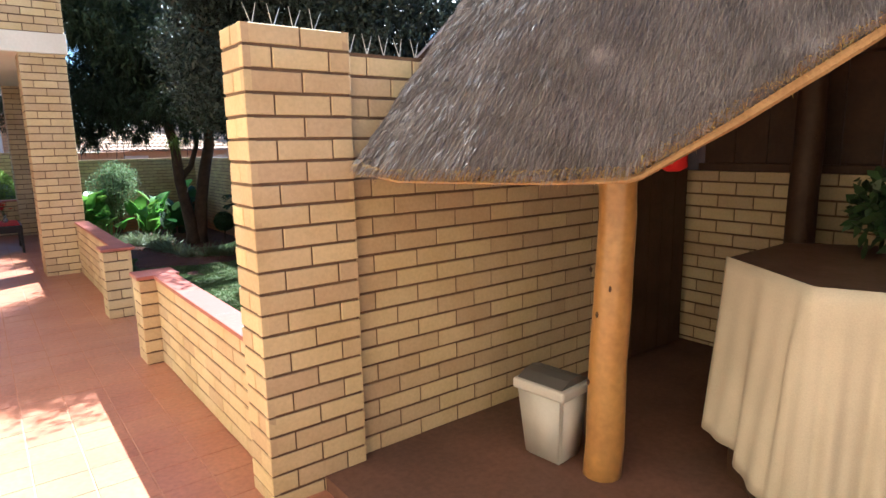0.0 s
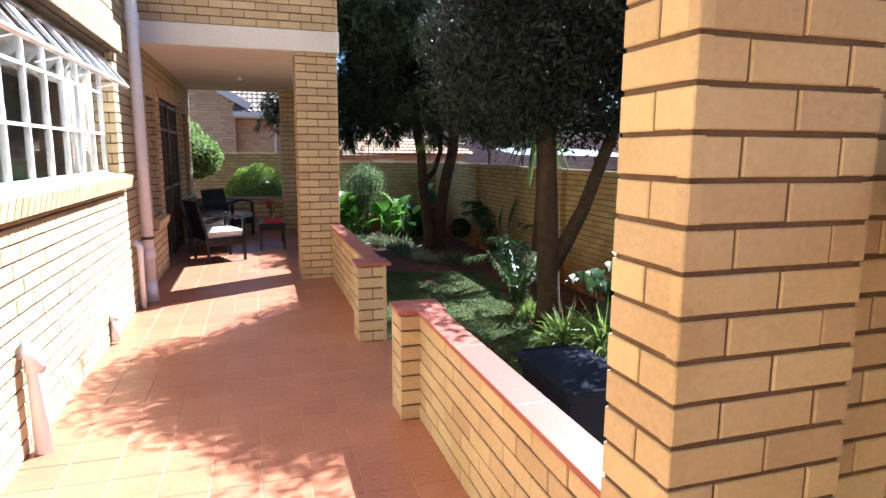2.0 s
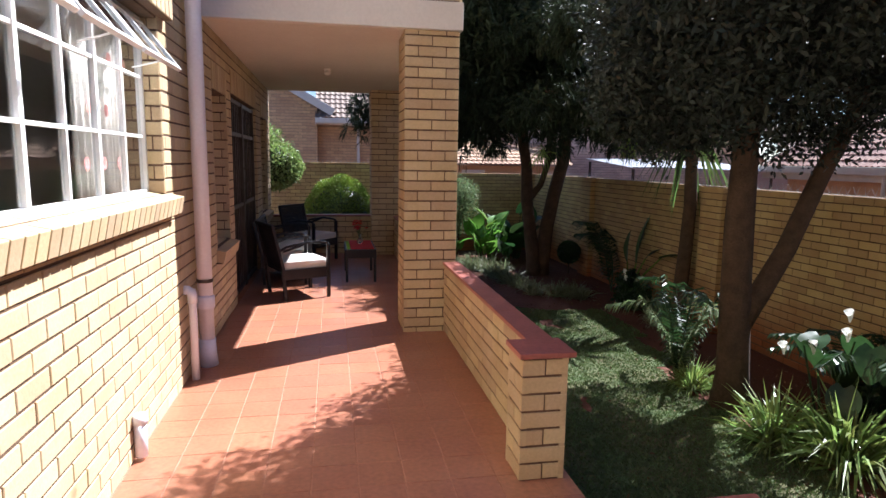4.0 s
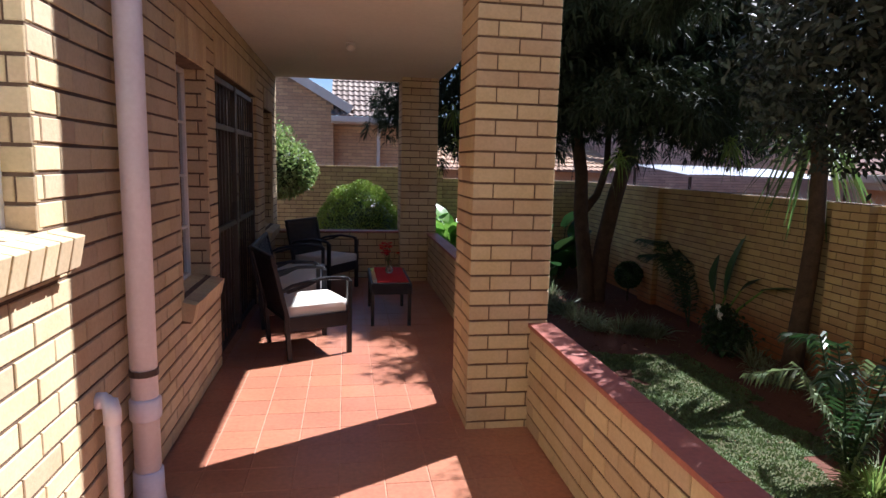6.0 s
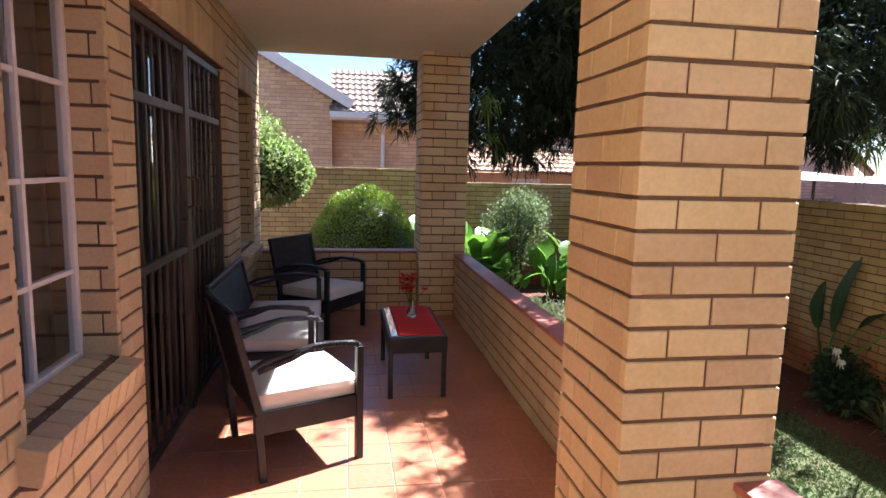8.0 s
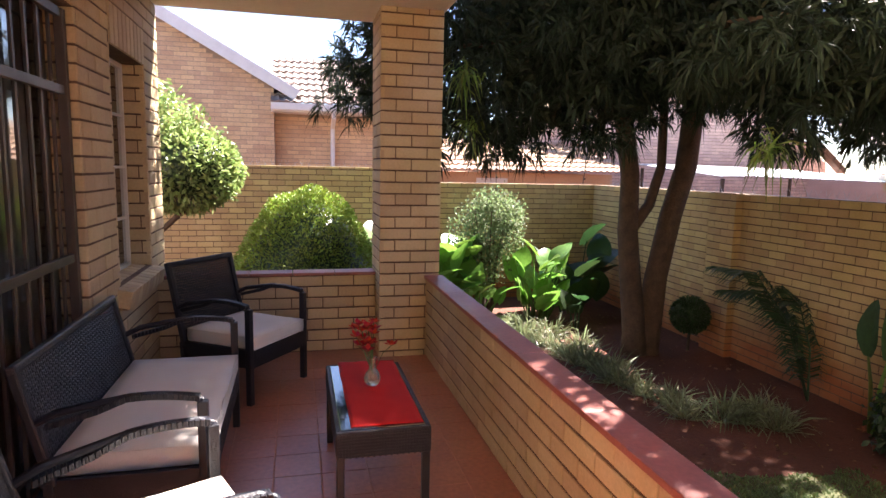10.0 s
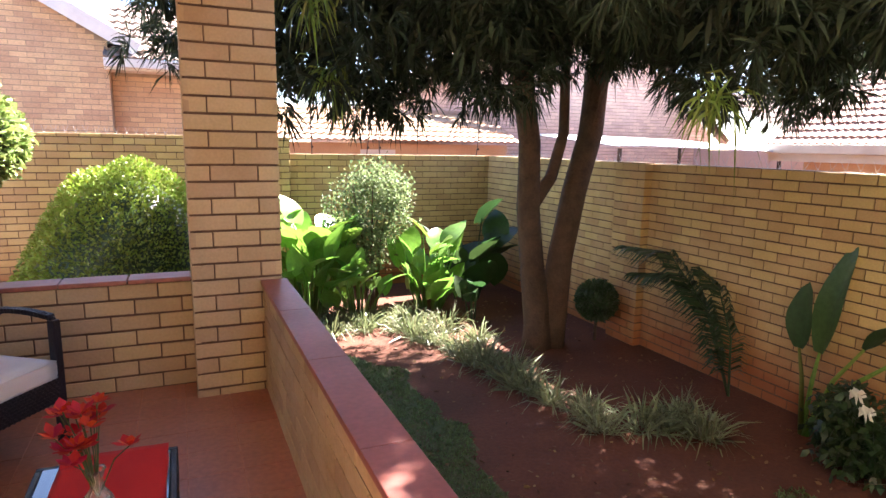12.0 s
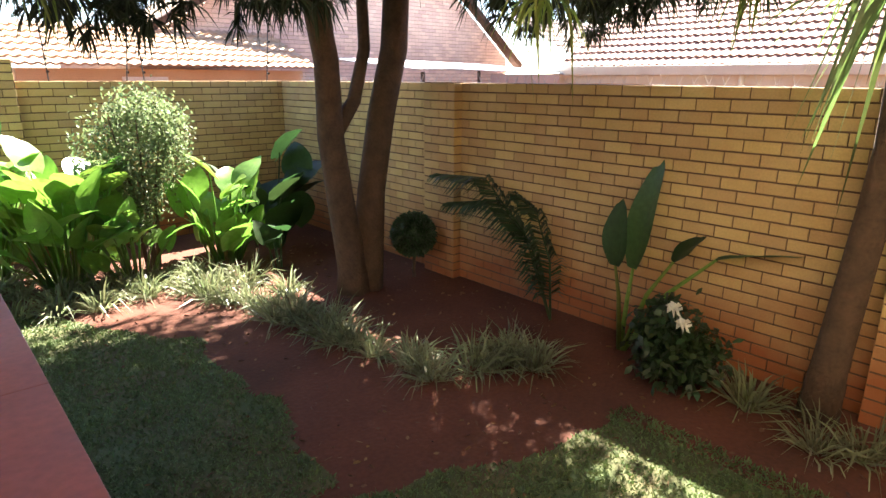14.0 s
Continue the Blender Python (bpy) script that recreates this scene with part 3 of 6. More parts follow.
for i in range(2):
    a, b = y0 + 0.02 + i * (y1 - y0 - 0.04) / 2, y0 + 0.015 + (i + 1) * (y1 - y0 - 0.04) / 2
    for p, q in ((a, a + 0.04), (b - 0.04, b)):
        part("gate_post", box(gate_x - 0.02, gate_x + 0.02, p, q, 0.012, 2.10, 0.003), STEEL, door)
    for z in (0.03, 0.95, 1.72, 2.06):
        part("gate_rail", box(gate_x - 0.012, gate_x + 0.012, a + 0.04, b - 0.04, z, z + 0.04, 0.002), STEEL, door)
    n = 7
    for k in range(n):
        y = a + 0.04 + (b - a - 0.08) * (k + 0.5) / n
        part("gate_bar", box(gate_x - 0.026, gate_x - 0.013, y - 0.010, y + 0.010, 0.03, 2.09, 0.002), STEEL, door)
    part("lock_box", box(gate_x - 0.022, gate_x + 0.024, b - 0.09 if i == 0 else a + 0.05, b - 0.045 if i == 0 else a + 0.095, 0.98, 1.14, 0.004), DARK, door, "dark lock case")
    part("pull_handle", tube([(gate_x + 0.02, (b - 0.06) if i == 0 else a + 0.06, 1.2), (gate_x + 0.06, (b - 0.06) if i == 0 else a + 0.06, 1.22), (gate_x + 0.06, (b - 0.06) if i == 0 else a + 0.06, 1.36), (gate_x + 0.02, (b - 0.06) if i == 0 else a + 0.06, 1.38)], 0.008, 8), STEEL, door)

# pipes on the wall
dp = thing("downpipe", "pinkish painted rainwater downpipe with a socket joint", "pipe", pose(HX + 0.075, 7.72, 0))
part("pipe", tube([(0, 0, 0.06), (0, 0, 5.6)], 0.052, 20), PIPE, dp, smooth=True)
part("shoe", tube([(0.01, 0, 0.0), (0.0, 0, 0.10), (0, 0, 0.20)], [0.063, 0.062, 0.06], 20), PIPE, dp, smooth=True)
for z in (0.42, 2.62):
    part("collar", tube([(0, 0, z), (0, 0, z + 0.012), (0, 0, z + 0.09), (0, 0, z + 0.10)], [0.053, 0.062, 0.062, 0.053], 20), PIPE, dp, smooth=True)
part("strap", tube([(0, 0, 0.615), (0, 0, 0.64)], 0.057, 20), STEEL, dp, "thin dark pipe strap")
part("branch_pipe", tube([(0.0, 0.075, 0.02), (0.0, 0.075, 0.38), (-0.015, 0.075, 0.42)], 0.03, 14), PIPE, dp, smooth=True)
wp = thing("waste_pipe", "slim white waste pipe with an elbow", "pipe", pose(HX + 0.05, 7.44, 0))
part("pipe", tube([(0, 0, 0.0), (0, 0, 0.56), (0, 0, 0.595), (-0.015, 0, 0.615), (-0.06, 0, 0.615)], 0.026, 14), PIPE, wp, smooth=True)
part("elbow", tube([(0, 0, 0.53), (0, 0, 0.58), (-0.005, 0, 0.607), (-0.025, 0, 0.617), (-0.05, 0, 0.617)], 0.031, 14), PIPE, wp, smooth=True)
vp = thing("vent_pipe", "white drain pipe against the sunlit wall", "pipe", pose(HX + 0.06, 4.55, 0))
part("pipe", tube([(0, 0, 0.0), (0, 0, 0.46), (-0.012, 0, 0.50), (-0.06, 0, 0.515)], 0.038, 16), PIPE, vp, smooth=True)
part("elbow", tube([(0, 0, 0.42), (0, 0, 0.49), (-0.02, 0, 0.52), (-0.05, 0, 0.522)], 0.045, 16), PIPE, vp, smooth=True)
tap = thing("drain_outlet", "short white drain stub on the wall foot", "drain", pose(HX + 0.03, 6.32, 0))
part("pipe", tube([(0, 0, 0.02), (0, 0, 0.20)], 0.03, 14), PIPE, tap, smooth=True)
part("cap", tube([(0, 0, 0.19), (0, 0, 0.235)], [0.036, 0.033], 14), PIPE, tap, smooth=True)

# ceiling lamp
cl = thing("ceiling_lamp", "small round unlit ceiling lamp", "lamp", pose(0.01, 10.8, 2.55) @ Matrix.Scale(0.75, 4))
part("base", tube([(0, 0, 0), (0, 0, -0.025)], [0.06, 0.055], 24), PLASTER, cl, smooth=True)
part("shade", tube([(0, 0, -0.025), (0, 0, -0.05), (0, 0, -0.085), (0, 0, -0.10)], [0.035, 0.055, 0.05, 0.02], 24), PLASTER, cl, smooth=True)

# ---- veranda furniture ----
def weave(m, w, h, nx, ny, mat, name, parent, label=""):
    """A woven panel: short strands that pass over one another by turns, in the local x-z plane of m."""
    cx, cz = w / nx, h / ny
    verts, faces = [], []
    for i in range(nx):
        for j in range(ny):
            x, z = -w / 2 + cx * (i + 0.5), cz * (j + 0.5)
            level = (i + j) % 2
            a, b = (cx * 0.62, cz * 0.36) if level else (cx * 0.36, cz * 0.62)
            for s in (-1, 1):
                d = 0.0035 * s
                k = len(verts)
                ring = [(-a, -b, 0.35), (a, -b, 0.35), (a, b, 0.35), (-a, b, 0.35), (-a * 0.5, -b * 0.5, 1), (a * 0.5, -b * 0.5, 1), (a * 0.5, b * 0.5, 1), (-a * 0.5, b * 0.5, 1)]
                verts += [(m @ Vector((x + p, d * r, z + q)))[:] for p, q, r in ring]
                faces += [(k, k + 1, k + 5, k + 4), (k + 1, k + 2, k + 6, k + 5), (k + 2, k + 3, k + 7, k + 6), (k + 3, k, k + 4, k + 7), (k + 4, k + 5, k + 6, k + 7)]
    return mesh_from(name, verts, faces, mat, parent, label)


def cushion(w, d, h):
    """A soft box cushion, crowned on top, with rounded edges."""
    bm = bmesh.new()
    bmesh.ops.create_cube(bm, size=1)
    bmesh.ops.subdivide_edges(bm, edges=bm.edges[:], cuts=7, use_grid_fill=True)
    for v in bm.verts:
        x, y, z = v.co * 2
        e = max(abs(x), abs(y))
        v.co.x = x * w / 2 * (1 - 0.012 * z * z) + 0.003 * noise.noise(v.co * 5)
        v.co.y = y * d / 2 * (1 - 0.012 * z * z) + 0.003 * noise.noise(v.co * 5 + Vector((3, 0, 0)))
        crown = 0.012 * (1 - e ** 4) + 0.006 * noise.noise(v.co * 4 + Vector((0, 7, 0)))
        v.co.z = z * h / 2 * (1 - 0.10 * e ** 8) + (crown if z > 0 else 0)
    return bm


def rattan_seat(name, width, label, category, at, group="", back=0.50):
    """A woven armchair or settee, its front towards local -y."""
    t = thing(name, label, category, at, group)
    w, d = width, 0.54
    for sx in (-1, 1):
        x = sx * (w / 2 - 0.018)
        part("leg", box(x - 0.018, x + 0.018, -d / 2, -d / 2 + 0.036, 0, 0.585, 0.004), RATTAN, t)
        part("leg", obox(pose(x, d / 2 - 0.03, 0.165, -4), 0.034, 0.034, 0.33, 0.004), RATTAN, t)
        arm = tube([(x, -d / 2 + 0.018, 0.585), (x, -d / 2 + 0.06, 0.606), (x, -0.02, 0.615), (x, d / 2 - 0.06, 0.575), (x, d / 2 + 0.01, 0.54)], [0.014, 0.014, 0.014, 0.014, 0.014], 8)
        a = part("armrest", arm, RATTAN, t)
        wr = bmesh.new()
        for k in range(57):
            y = -d / 2 + 0.03 + k * (d - 0.05) / 57
            z = 0.598 + 0.016 * math.sin(math.pi * min(1, k / 38)) - max(0, k - 27) * 0.0023
            obox(pose(x, y, z, 4 * (1 if k % 2 else -1), 0, 3 * (1 if k % 2 else -1)), 0.036, 0.0085, 0.022, 0.002, wr)
        part("wrapping", wr, RATTAN, a, "wound rattan strands")["kind"] = "stuff"
    part("seat_deck", box(-w / 2 + 0.02, w / 2 - 0.02, -d / 2 + 0.02, d / 2 - 0.02, 0.30, 0.325), RATTAN, t)
    for p0, p1, q0, q1 in ((-w / 2 + 0.036, w / 2 - 0.036, -d / 2 + 0.004, -d / 2 + 0.022), (-w / 2 + 0.01, -w / 2 + 0.028, -d / 2 + 0.036, d / 2), (w / 2 - 0.028, w / 2 - 0.01, -d / 2 + 0.036, d / 2)):
        part("apron", box(p0, p1, q0, q1, 0.225, 0.335, 0.003), RATTAN, t)
    weave(pose(0, -d / 2 + 0.002, 0.225), w - 0.07, 0.11, max(10, int(w / 0.013)), 8, RATTAN, "apron_weave", t)
    bk = pose(0, d / 2 - 0.03, 0.31, -13)
    h = back
    fr = bmesh.new()
    for sx in (-1, 1):
        obox(bk @ pose(sx * (w / 2 - 0.02), 0, h / 2), 0.036, 0.034, h, 0.008, fr)
    obox(bk @ pose(0, 0, h), w, 0.034, 0.036, 0.010, fr)
    b = part("backrest_frame", fr, RATTAN, t)
    weave(bk @ pose(0, 0, 0.0), w - 0.06, h, int(w / 0.016), int(h / 0.016), RATTAN, "backrest", t, "open-woven black rattan back")
    c = part("cushion", cushion(w - 0.075, d - 0.03, 0.085), CUSHION, t, "plump cream seat cushion", True)
    c.location = (0, -0.015, 0.372)
    pip = bmesh.new()
    for z in (-0.036, 0.036):
        a, e = (w - 0.075) / 2 - 0.002, (d - 0.03) / 2 - 0.002
        tube([(-a, -e, z), (a, -e, z), (a, e, z), (-a, e, z), (-a, -e, z)], 0.0035, 5, pip, cap=False)
    part("piping", pip, CUSHION, c, smooth=True)
    return t


def facing(x, y, angle):
    """Pose of a seat at (x, y) whose front looks along angle degrees from +x."""
    return pose(x, y, 0, 0, 0, angle + 90)


rattan_seat("armchair", 0.58, "black woven rattan armchair with a cream cushion, sunlit", "chair", facing(-0.34, 10.02, 23), "rattan lounge set")
rattan_seat("settee", 1.15, "black woven rattan two-seat settee with cream cushion", "sofa", facing(-0.525, 11.14, 0), "rattan lounge set", 0.43)
rattan_seat("armchair", 0.58, "black woven rattan armchair turned towards the table", "chair", facing(-0.27, 12.35, -35), "rattan lounge set")

tb = thing("coffee_table", "low black rattan coffee table with inset glass top", "table", pose(0.385, 11.02, 0) @ Matrix.Diagonal((0.92, 1.01, 1, 1)), "rattan lounge set")
for sx in (-1, 1):
    for sy in (-1, 1):
        part("leg", box(sx * 0.185 - 0.017, sx * 0.185 + 0.017, sy * 0.385 - 0.017, sy * 0.385 + 0.017, 0, 0.33, 0.004), RATTAN, tb)
for a, b, c, d in ((-0.205, 0.205, -0.405, -0.385), (-0.205, 0.205, 0.385, 0.405), (-0.205, -0.185, -0.385, 0.385), (0.185, 0.205, -0.385, 0.385)):
    part("apron", box(a, b, c, d, 0.30, 0.405, 0.004), RATTAN, tb)
weave(pose(0, -0.407, 0.30), 0.40, 0.10, 32, 8, RATTAN, "apron_weave", tb)
part("tabletop", box(-0.184, 0.184, -0.384, 0.384, 0.385, 0.398), RATTAN, tb)
TOPGLASS = material("dark_table_glass", (0.02, 0.025, 0.03), 0.04, (0.018, 0.02, 0.026), 2.0, 0.0, spec=1.0, coat=1.0)
part("glass_top", box(-0.183, 0.183, -0.383, 0.383, 0.399, 0.407, 0.002), TOPGLASS, tb, "polished glass panel reflecting the sky")
bm = bmesh.new()
bmesh.ops.create_grid(bm, x_segments=14, y_segments=34, size=0.5)
for v in bm.verts:
    x, y = v.co.x, v.co.y
    v.co = (0.018 + x * 0.29 + 0.003 * noise.noise(Vector((y * 6, 0, x))), y * 0.80, 0.411 + 0.0025 * noise.noise(Vector((x * 6, y * 9, 2))))
rc = link("table_runner", bm, RED_CLOTH, smooth=True)
rc.matrix_world = pose(0.385, 11.05, 0)
rc.modifiers.new("thickness", "SOLIDIFY").thickness = 0.003
tagged(rc, "bright red cloth runner over the coffee table", "cloth")

VASE_GLASS = bpy.data.materials.new("vase_glass")
VASE_GLASS.use_nodes = True
_g = VASE_GLASS.node_tree.nodes["Principled BSDF"]
_g.inputs["Base Color"].default_value = (0.82, 0.86, 0.78, 1)
_g.inputs["Roughness"].default_value = 0.06
_g.inputs["Transmission Weight"].default_value = 0.85
vase = thing("vase", "small ribbed glass vase holding red flowers", "vase", pose(0.395, 11.09, 0.414))
bm = bmesh.new()
prof = [(0.022, 0.0), (0.034, 0.012), (0.038, 0.035), (0.030, 0.058), (0.016, 0.078), (0.014, 0.105), (0.020, 0.125), (0.023, 0.13), (0.017, 0.127), (0.011, 0.105), (0.012, 0.08), (0.024, 0.058), (0.030, 0.03), (0.0, 0.012)]
rings = []
for r, z in prof:
    rings.append([bm.verts.new(((r * (1 + 0.07 * math.cos(8 * a))) * math.cos(a), (r * (1 + 0.07 * math.cos(8 * a))) * math.sin(a), z)) for a in [2 * math.pi * k / 32 for k in range(32)]])
for p, q in zip(rings, rings[1:]):
    for k in range(32):
        bm.faces.new((p[k], p[(k + 1) % 32], q[(k + 1) % 32], q[k]))
bm.faces.new(rings[0][::-1])
part("bowl", bm, VASE_GLASS, vase, smooth=True)
PETAL = leafy("red_petal", (0.60, 0.015, 0.012), (0.45, 0.01, 0.01), 0.6, 0.25, 0.3)
STEM = leafy("green_stem", (0.06, 0.12, 0.03), (0.05, 0.09, 0.02), 0.5, 0.1, 0.2)
rng = random.Random(11)
for k in range(18):
    a, r, h = rng.uniform(0, 6.28), rng.uniform(0.02, 0.10), rng.uniform(0.19, 0.29)
    tip = Vector((r * math.cos(a), r * math.sin(a), h))
    part("stem", tube([(0, 0, 0.05), tip * 0.55 + Vector((0, 0, 0.05)), tip], 0.0016, 5), STEM, vase)
    bm = bmesh.new()
    for i in range(9):
        an = 6.28 * i / 9 + rng.uniform(-0.2, 0.2)
        lift = rng.uniform(0.2, 0.9)
        d = Vector((math.cos(an) * math.cos(lift), math.sin(an) * math.cos(lift), math.sin(lift)))
        s = d.cross(Vector((0, 0, 1))).normalized() * rng.uniform(0.009, 0.014)
        L = rng.uniform(0.028, 0.045)
        vs = [bm.verts.new(p) for p in (tip, tip + d * L * 0.6 + s, tip + d * L, tip + d * L * 0.6 - s)]
        bm.faces.new(vs)
    part("flower", bm, PETAL, vase, "small red blossom")

# ---- foliage ----
def blades(P, D, L, W, droop, rng, base=0.5):
    """Vertices and faces of leaves: from P along D, of length L and half-width W, bending down by droop."""
    n = len(P)
    D = D / np.linalg.norm(D, axis=1, keepdims=True)
    R = rng.normal(size=(n, 3))
    S = np.cross(D, R)
    S /= np.linalg.norm(S, axis=1, keepdims=True) + 1e-9
    L, W, droop = (np.broadcast_to(np.asarray(a, float), (n,))[:, None] for a in (L, W, droop))
    down = np.array([[0, 0, -1.0]])
    p1 = P + D * L * 0.5 + down * droop * L * 0.18
    p2 = P + D * L * 0.92 + down * droop * L * 0.75
    V = np.stack([P - S * W * base, P + S * W * base, p1 + S * W, p1 - S * W, p2], 1).reshape(-1, 3)
    i = np.arange(n)[:, None] * 5
    F = [tuple(f) for f in np.concatenate([i + 0, i + 1, i + 2, i + 3], 1).tolist()] + [tuple(f) for f in np.concatenate([i + 3, i + 2, i + 4], 1).tolist()]
    return V, F


def directions(n, rng, up=0.0):
    d = rng.normal(size=(n, 3))
    d[:, 2] += up
    return d / np.linalg.norm(d, axis=1, keepdims=True)


def crown_points(lobes, n, rng, inner=0.55, gap=0.0, scale=0.9):
    """Places in the outer part of several lobes (centre, radii), thinned by noise so that gaps stay."""
    out = []
    weight = np.array([r[0] * r[1] + r[1] * r[2] + r[0] * r[2] for c, r in lobes])
    weight = weight / weight.sum()
    while len(out) < n:
        k = rng.choice(len(lobes), p=weight)
        c, r = lobes[k]
        d = rng.normal(size=3)
        d /= np.linalg.norm(d)
        p = np.array(c) + d * np.array(r) * rng.uniform(inner, 1.0) ** 0.7 * (1 + 0.16 * noise.noise(Vector(d * 2.7) + Vector((k * 5, 0, 0))))
        if noise.noise(Vector(p) * scale) < gap - 0.25:
            continue
        out.append(p)
    return np.array(out)


def crown(name, parent, points, per, L, W, droop, mat, seed, up=0.1, spread=0.06, label=""):
    rng = np.random.default_rng(seed)
    P = np.repeat(points, per, 0) + rng.normal(size=(len(points) * per, 3)) * spread
    D = directions(len(P), rng, up)
    V, F = blades(P, D, rng.uniform(L[0], L[1], len(P)), rng.uniform(W[0], W[1], len(P)), rng.uniform(droop[0], droop[1], len(P)), rng, 0.35)
    return mesh_from(name, V.tolist(), F, mat, parent, label)


LEAF_A = leafy("strap_leaf", (0.038, 0.054, 0.030), (0.026, 0.038, 0.022), 0.6, 0.12, 0.4, 0.15)
LEAF_B = leafy("dark_oval_leaf", (0.034, 0.046, 0.034), (0.023, 0.032, 0.024), 0.5, 0.15, 0.5, 0.3)
LEAF_BRIGHT = leafy("bright_hedge_leaf", (0.23, 0.31, 0.065), (0.17, 0.245, 0.045), 0.5, 0.22, 0.3, 0.35)
LEAF_BAY = leafy("bay_leaf", (0.25, 0.32, 0.12), (0.19, 0.26, 0.085), 0.42, 0.28, 0.35)
LEAF_LIGHT = leafy("fresh_shrub_leaf", (0.20, 0.29, 0.06), (0.14, 0.21, 0.04), 0.45, 0.35, 0.4)
LEAF_GREY = leafy("grey_green_leaf", (0.18, 0.23, 0.11), (0.12, 0.16, 0.075), 0.6, 0.3, 0.4, 0.25)
LEAF_EAR = leafy("large_ear_leaf", (0.17, 0.31, 0.07), (0.11, 0.23, 0.05), 0.32, 0.3, 0.3)
# own colour of dark plants; also stands in for shade in ears and cores
LEAF_DARK = leafy("deep_green_shade_leaf", (0.035, 0.07, 0.025), (0.025, 0.05, 0.018), 0.4, 0.25, 0.3)
LEAF_STRIPE = leafy("striped_grass_leaf", (0.21, 0.23, 0.13), (0.12, 0.145, 0.07), 0.45, 0.3, 0.45)
PETAL_WHITE = leafy("white_petal", (0.80, 0.80, 0.74), (0.72, 0.72, 0.66), 0.6, 0.3, 0.1)
LEAF_LILY = leafy('lily_leaf', (0.24, 0.31, 0.10), (0.15, 0.21, 0.06), 0.4, 0.35, 0.45)
RNG = np.random.default_rng(5)

# yellowwood with drooping strap leaves and a forked trunk
ta = thing("yellowwood_tree", "large yellowwood tree with a forked trunk and drooping strap leaves", "tree", pose(4.2, 14.65, GROUND))
g = GROUND


def loc(pts, o):
    return [(p[0] - o[0], p[1] - o[1], p[2] - o[2]) for p in pts]


oa = (4.2, 14.65, GROUND)
part("trunk", tube(loc([(4.03, 14.72, -0.85), (4.01, 14.72, -0.5), (3.90, 14.71, 0.2), (3.82, 14.68, 0.75), (3.77, 14.62, 1.4), (3.64, 14.62, 2.1), (3.5, 14.6, 3.0), (3.2, 14.5, 4.0)], oa), [0.16, 0.135, 0.12, 0.115, 0.11, 0.10, 0.08, 0.05], 16, wobble=0.22), BARK, ta, smooth=True)
part("trunk", tube(loc([(4.19, 14.74, -0.85), (4.20, 14.74, -0.5), (4.26, 14.73, 0.2), (4.39, 14.71, 0.9), (4.54, 14.70, 1.5), (4.60, 14.72, 2.1), (4.8, 14.8, 3.0), (4.9, 14.9, 4.2)], oa), [0.17, 0.145, 0.135, 0.13, 0.125, 0.115, 0.08, 0.05], 16, wobble=0.22), BARK, ta, smooth=True)
part("limb", tube(loc([(3.84, 14.68, 0.75), (4.10, 14.72, 1.05), (4.27, 14.78, 1.5), (4.30, 14.85, 2.2), (4.2, 15.0, 3.2)], oa), [0.08, 0.062, 0.055, 0.05, 0.03], 12, wobble=0.15), BARK, ta, smooth=True)
for tip in ((1.6, 14.2, 2.6), (2.2, 13.2, 3.2), (3.3, 11.9, 2.5), (4.6, 12.0, 2.6), (5.6, 13.2, 3.0), (6.3, 14.4, 3.2), (5.2, 16.0, 3.6), (3.0, 16.0, 3.4), (2.0, 15.2, 3.0)):
    s = Vector((3.75, 14.6, 2.2)) if tip[0] < 4 else Vector((4.62, 14.7, 2.2))
    e = Vector(tip)
    mid = (s + e) / 2 + Vector((0, 0, 0.35))
    part("limb", tube(loc([s, mid, e], oa), [0.06, 0.04, 0.018], 8, wobble=0.2), BARK, ta, smooth=True)
LOBES_A = [((3.7, 14.2, 3.7), (2.5, 2.3, 1.7)), ((1.9, 14.3, 2.75), (1.3, 1.4, 1.05)), ((3.0, 12.7, 3.5), (1.6, 1.3, 1.1)), ((5.3, 13.5, 2.4), (1.0, 0.8, 0.78)), ((6.2, 14.4, 4.3), (1.6, 1.5, 1.2)), ((2.5, 13.9, 2.2), (1.2, 1.0, 0.6)), ((5.6, 15.2, 3.4), (1.3, 1.0, 1.2)), ((0.95, 14.6, 2.5), (0.65, 0.8, 0.8)), ((1.5, 14.1, 2.0), (0.8, 0.8, 0.5)), ((3.5, 11.9, 2.3), (0.95, 0.8, 0.62)), ((4.6, 11.85, 2.5), (0.95, 0.75, 0.66)), ((4.95, 12.3, 2.25), (0.85, 0.6, 0.55)),
           ((3.8, 13.6, 2.55), (2.0, 1.4, 0.62)), ((3.9, 16.2, 3.9), (1.6, 1.0, 1.1)), ((4.0, 14.6, 4.6), (1.9, 1.3, 1.3)), ((2.0, 13.3, 4.0), (1.2, 1.3, 0.9)), ((5.0, 12.4, 3.7), (0.8, 1.2, 0.7)), ((3.3, 11.1, 3.3), (0.5, 1.15, 0.42)), ((3.2, 10.7, 3.2), (0.4, 0.7, 0.3)), ((4.6, 14.0, 4.6), (1.5, 1.6, 1.0)), ((2.4, 13.9, 5.0), (1.5, 1.3, 0.7)), ((4.2, 13.3, 5.5), (1.3, 1.2, 0.7)), ((5.6, 15.8, 4.4), (1.4, 1.4, 1.0)), ((1.05, 14.6, 2.55), (0.75, 0.9, 0.85))]


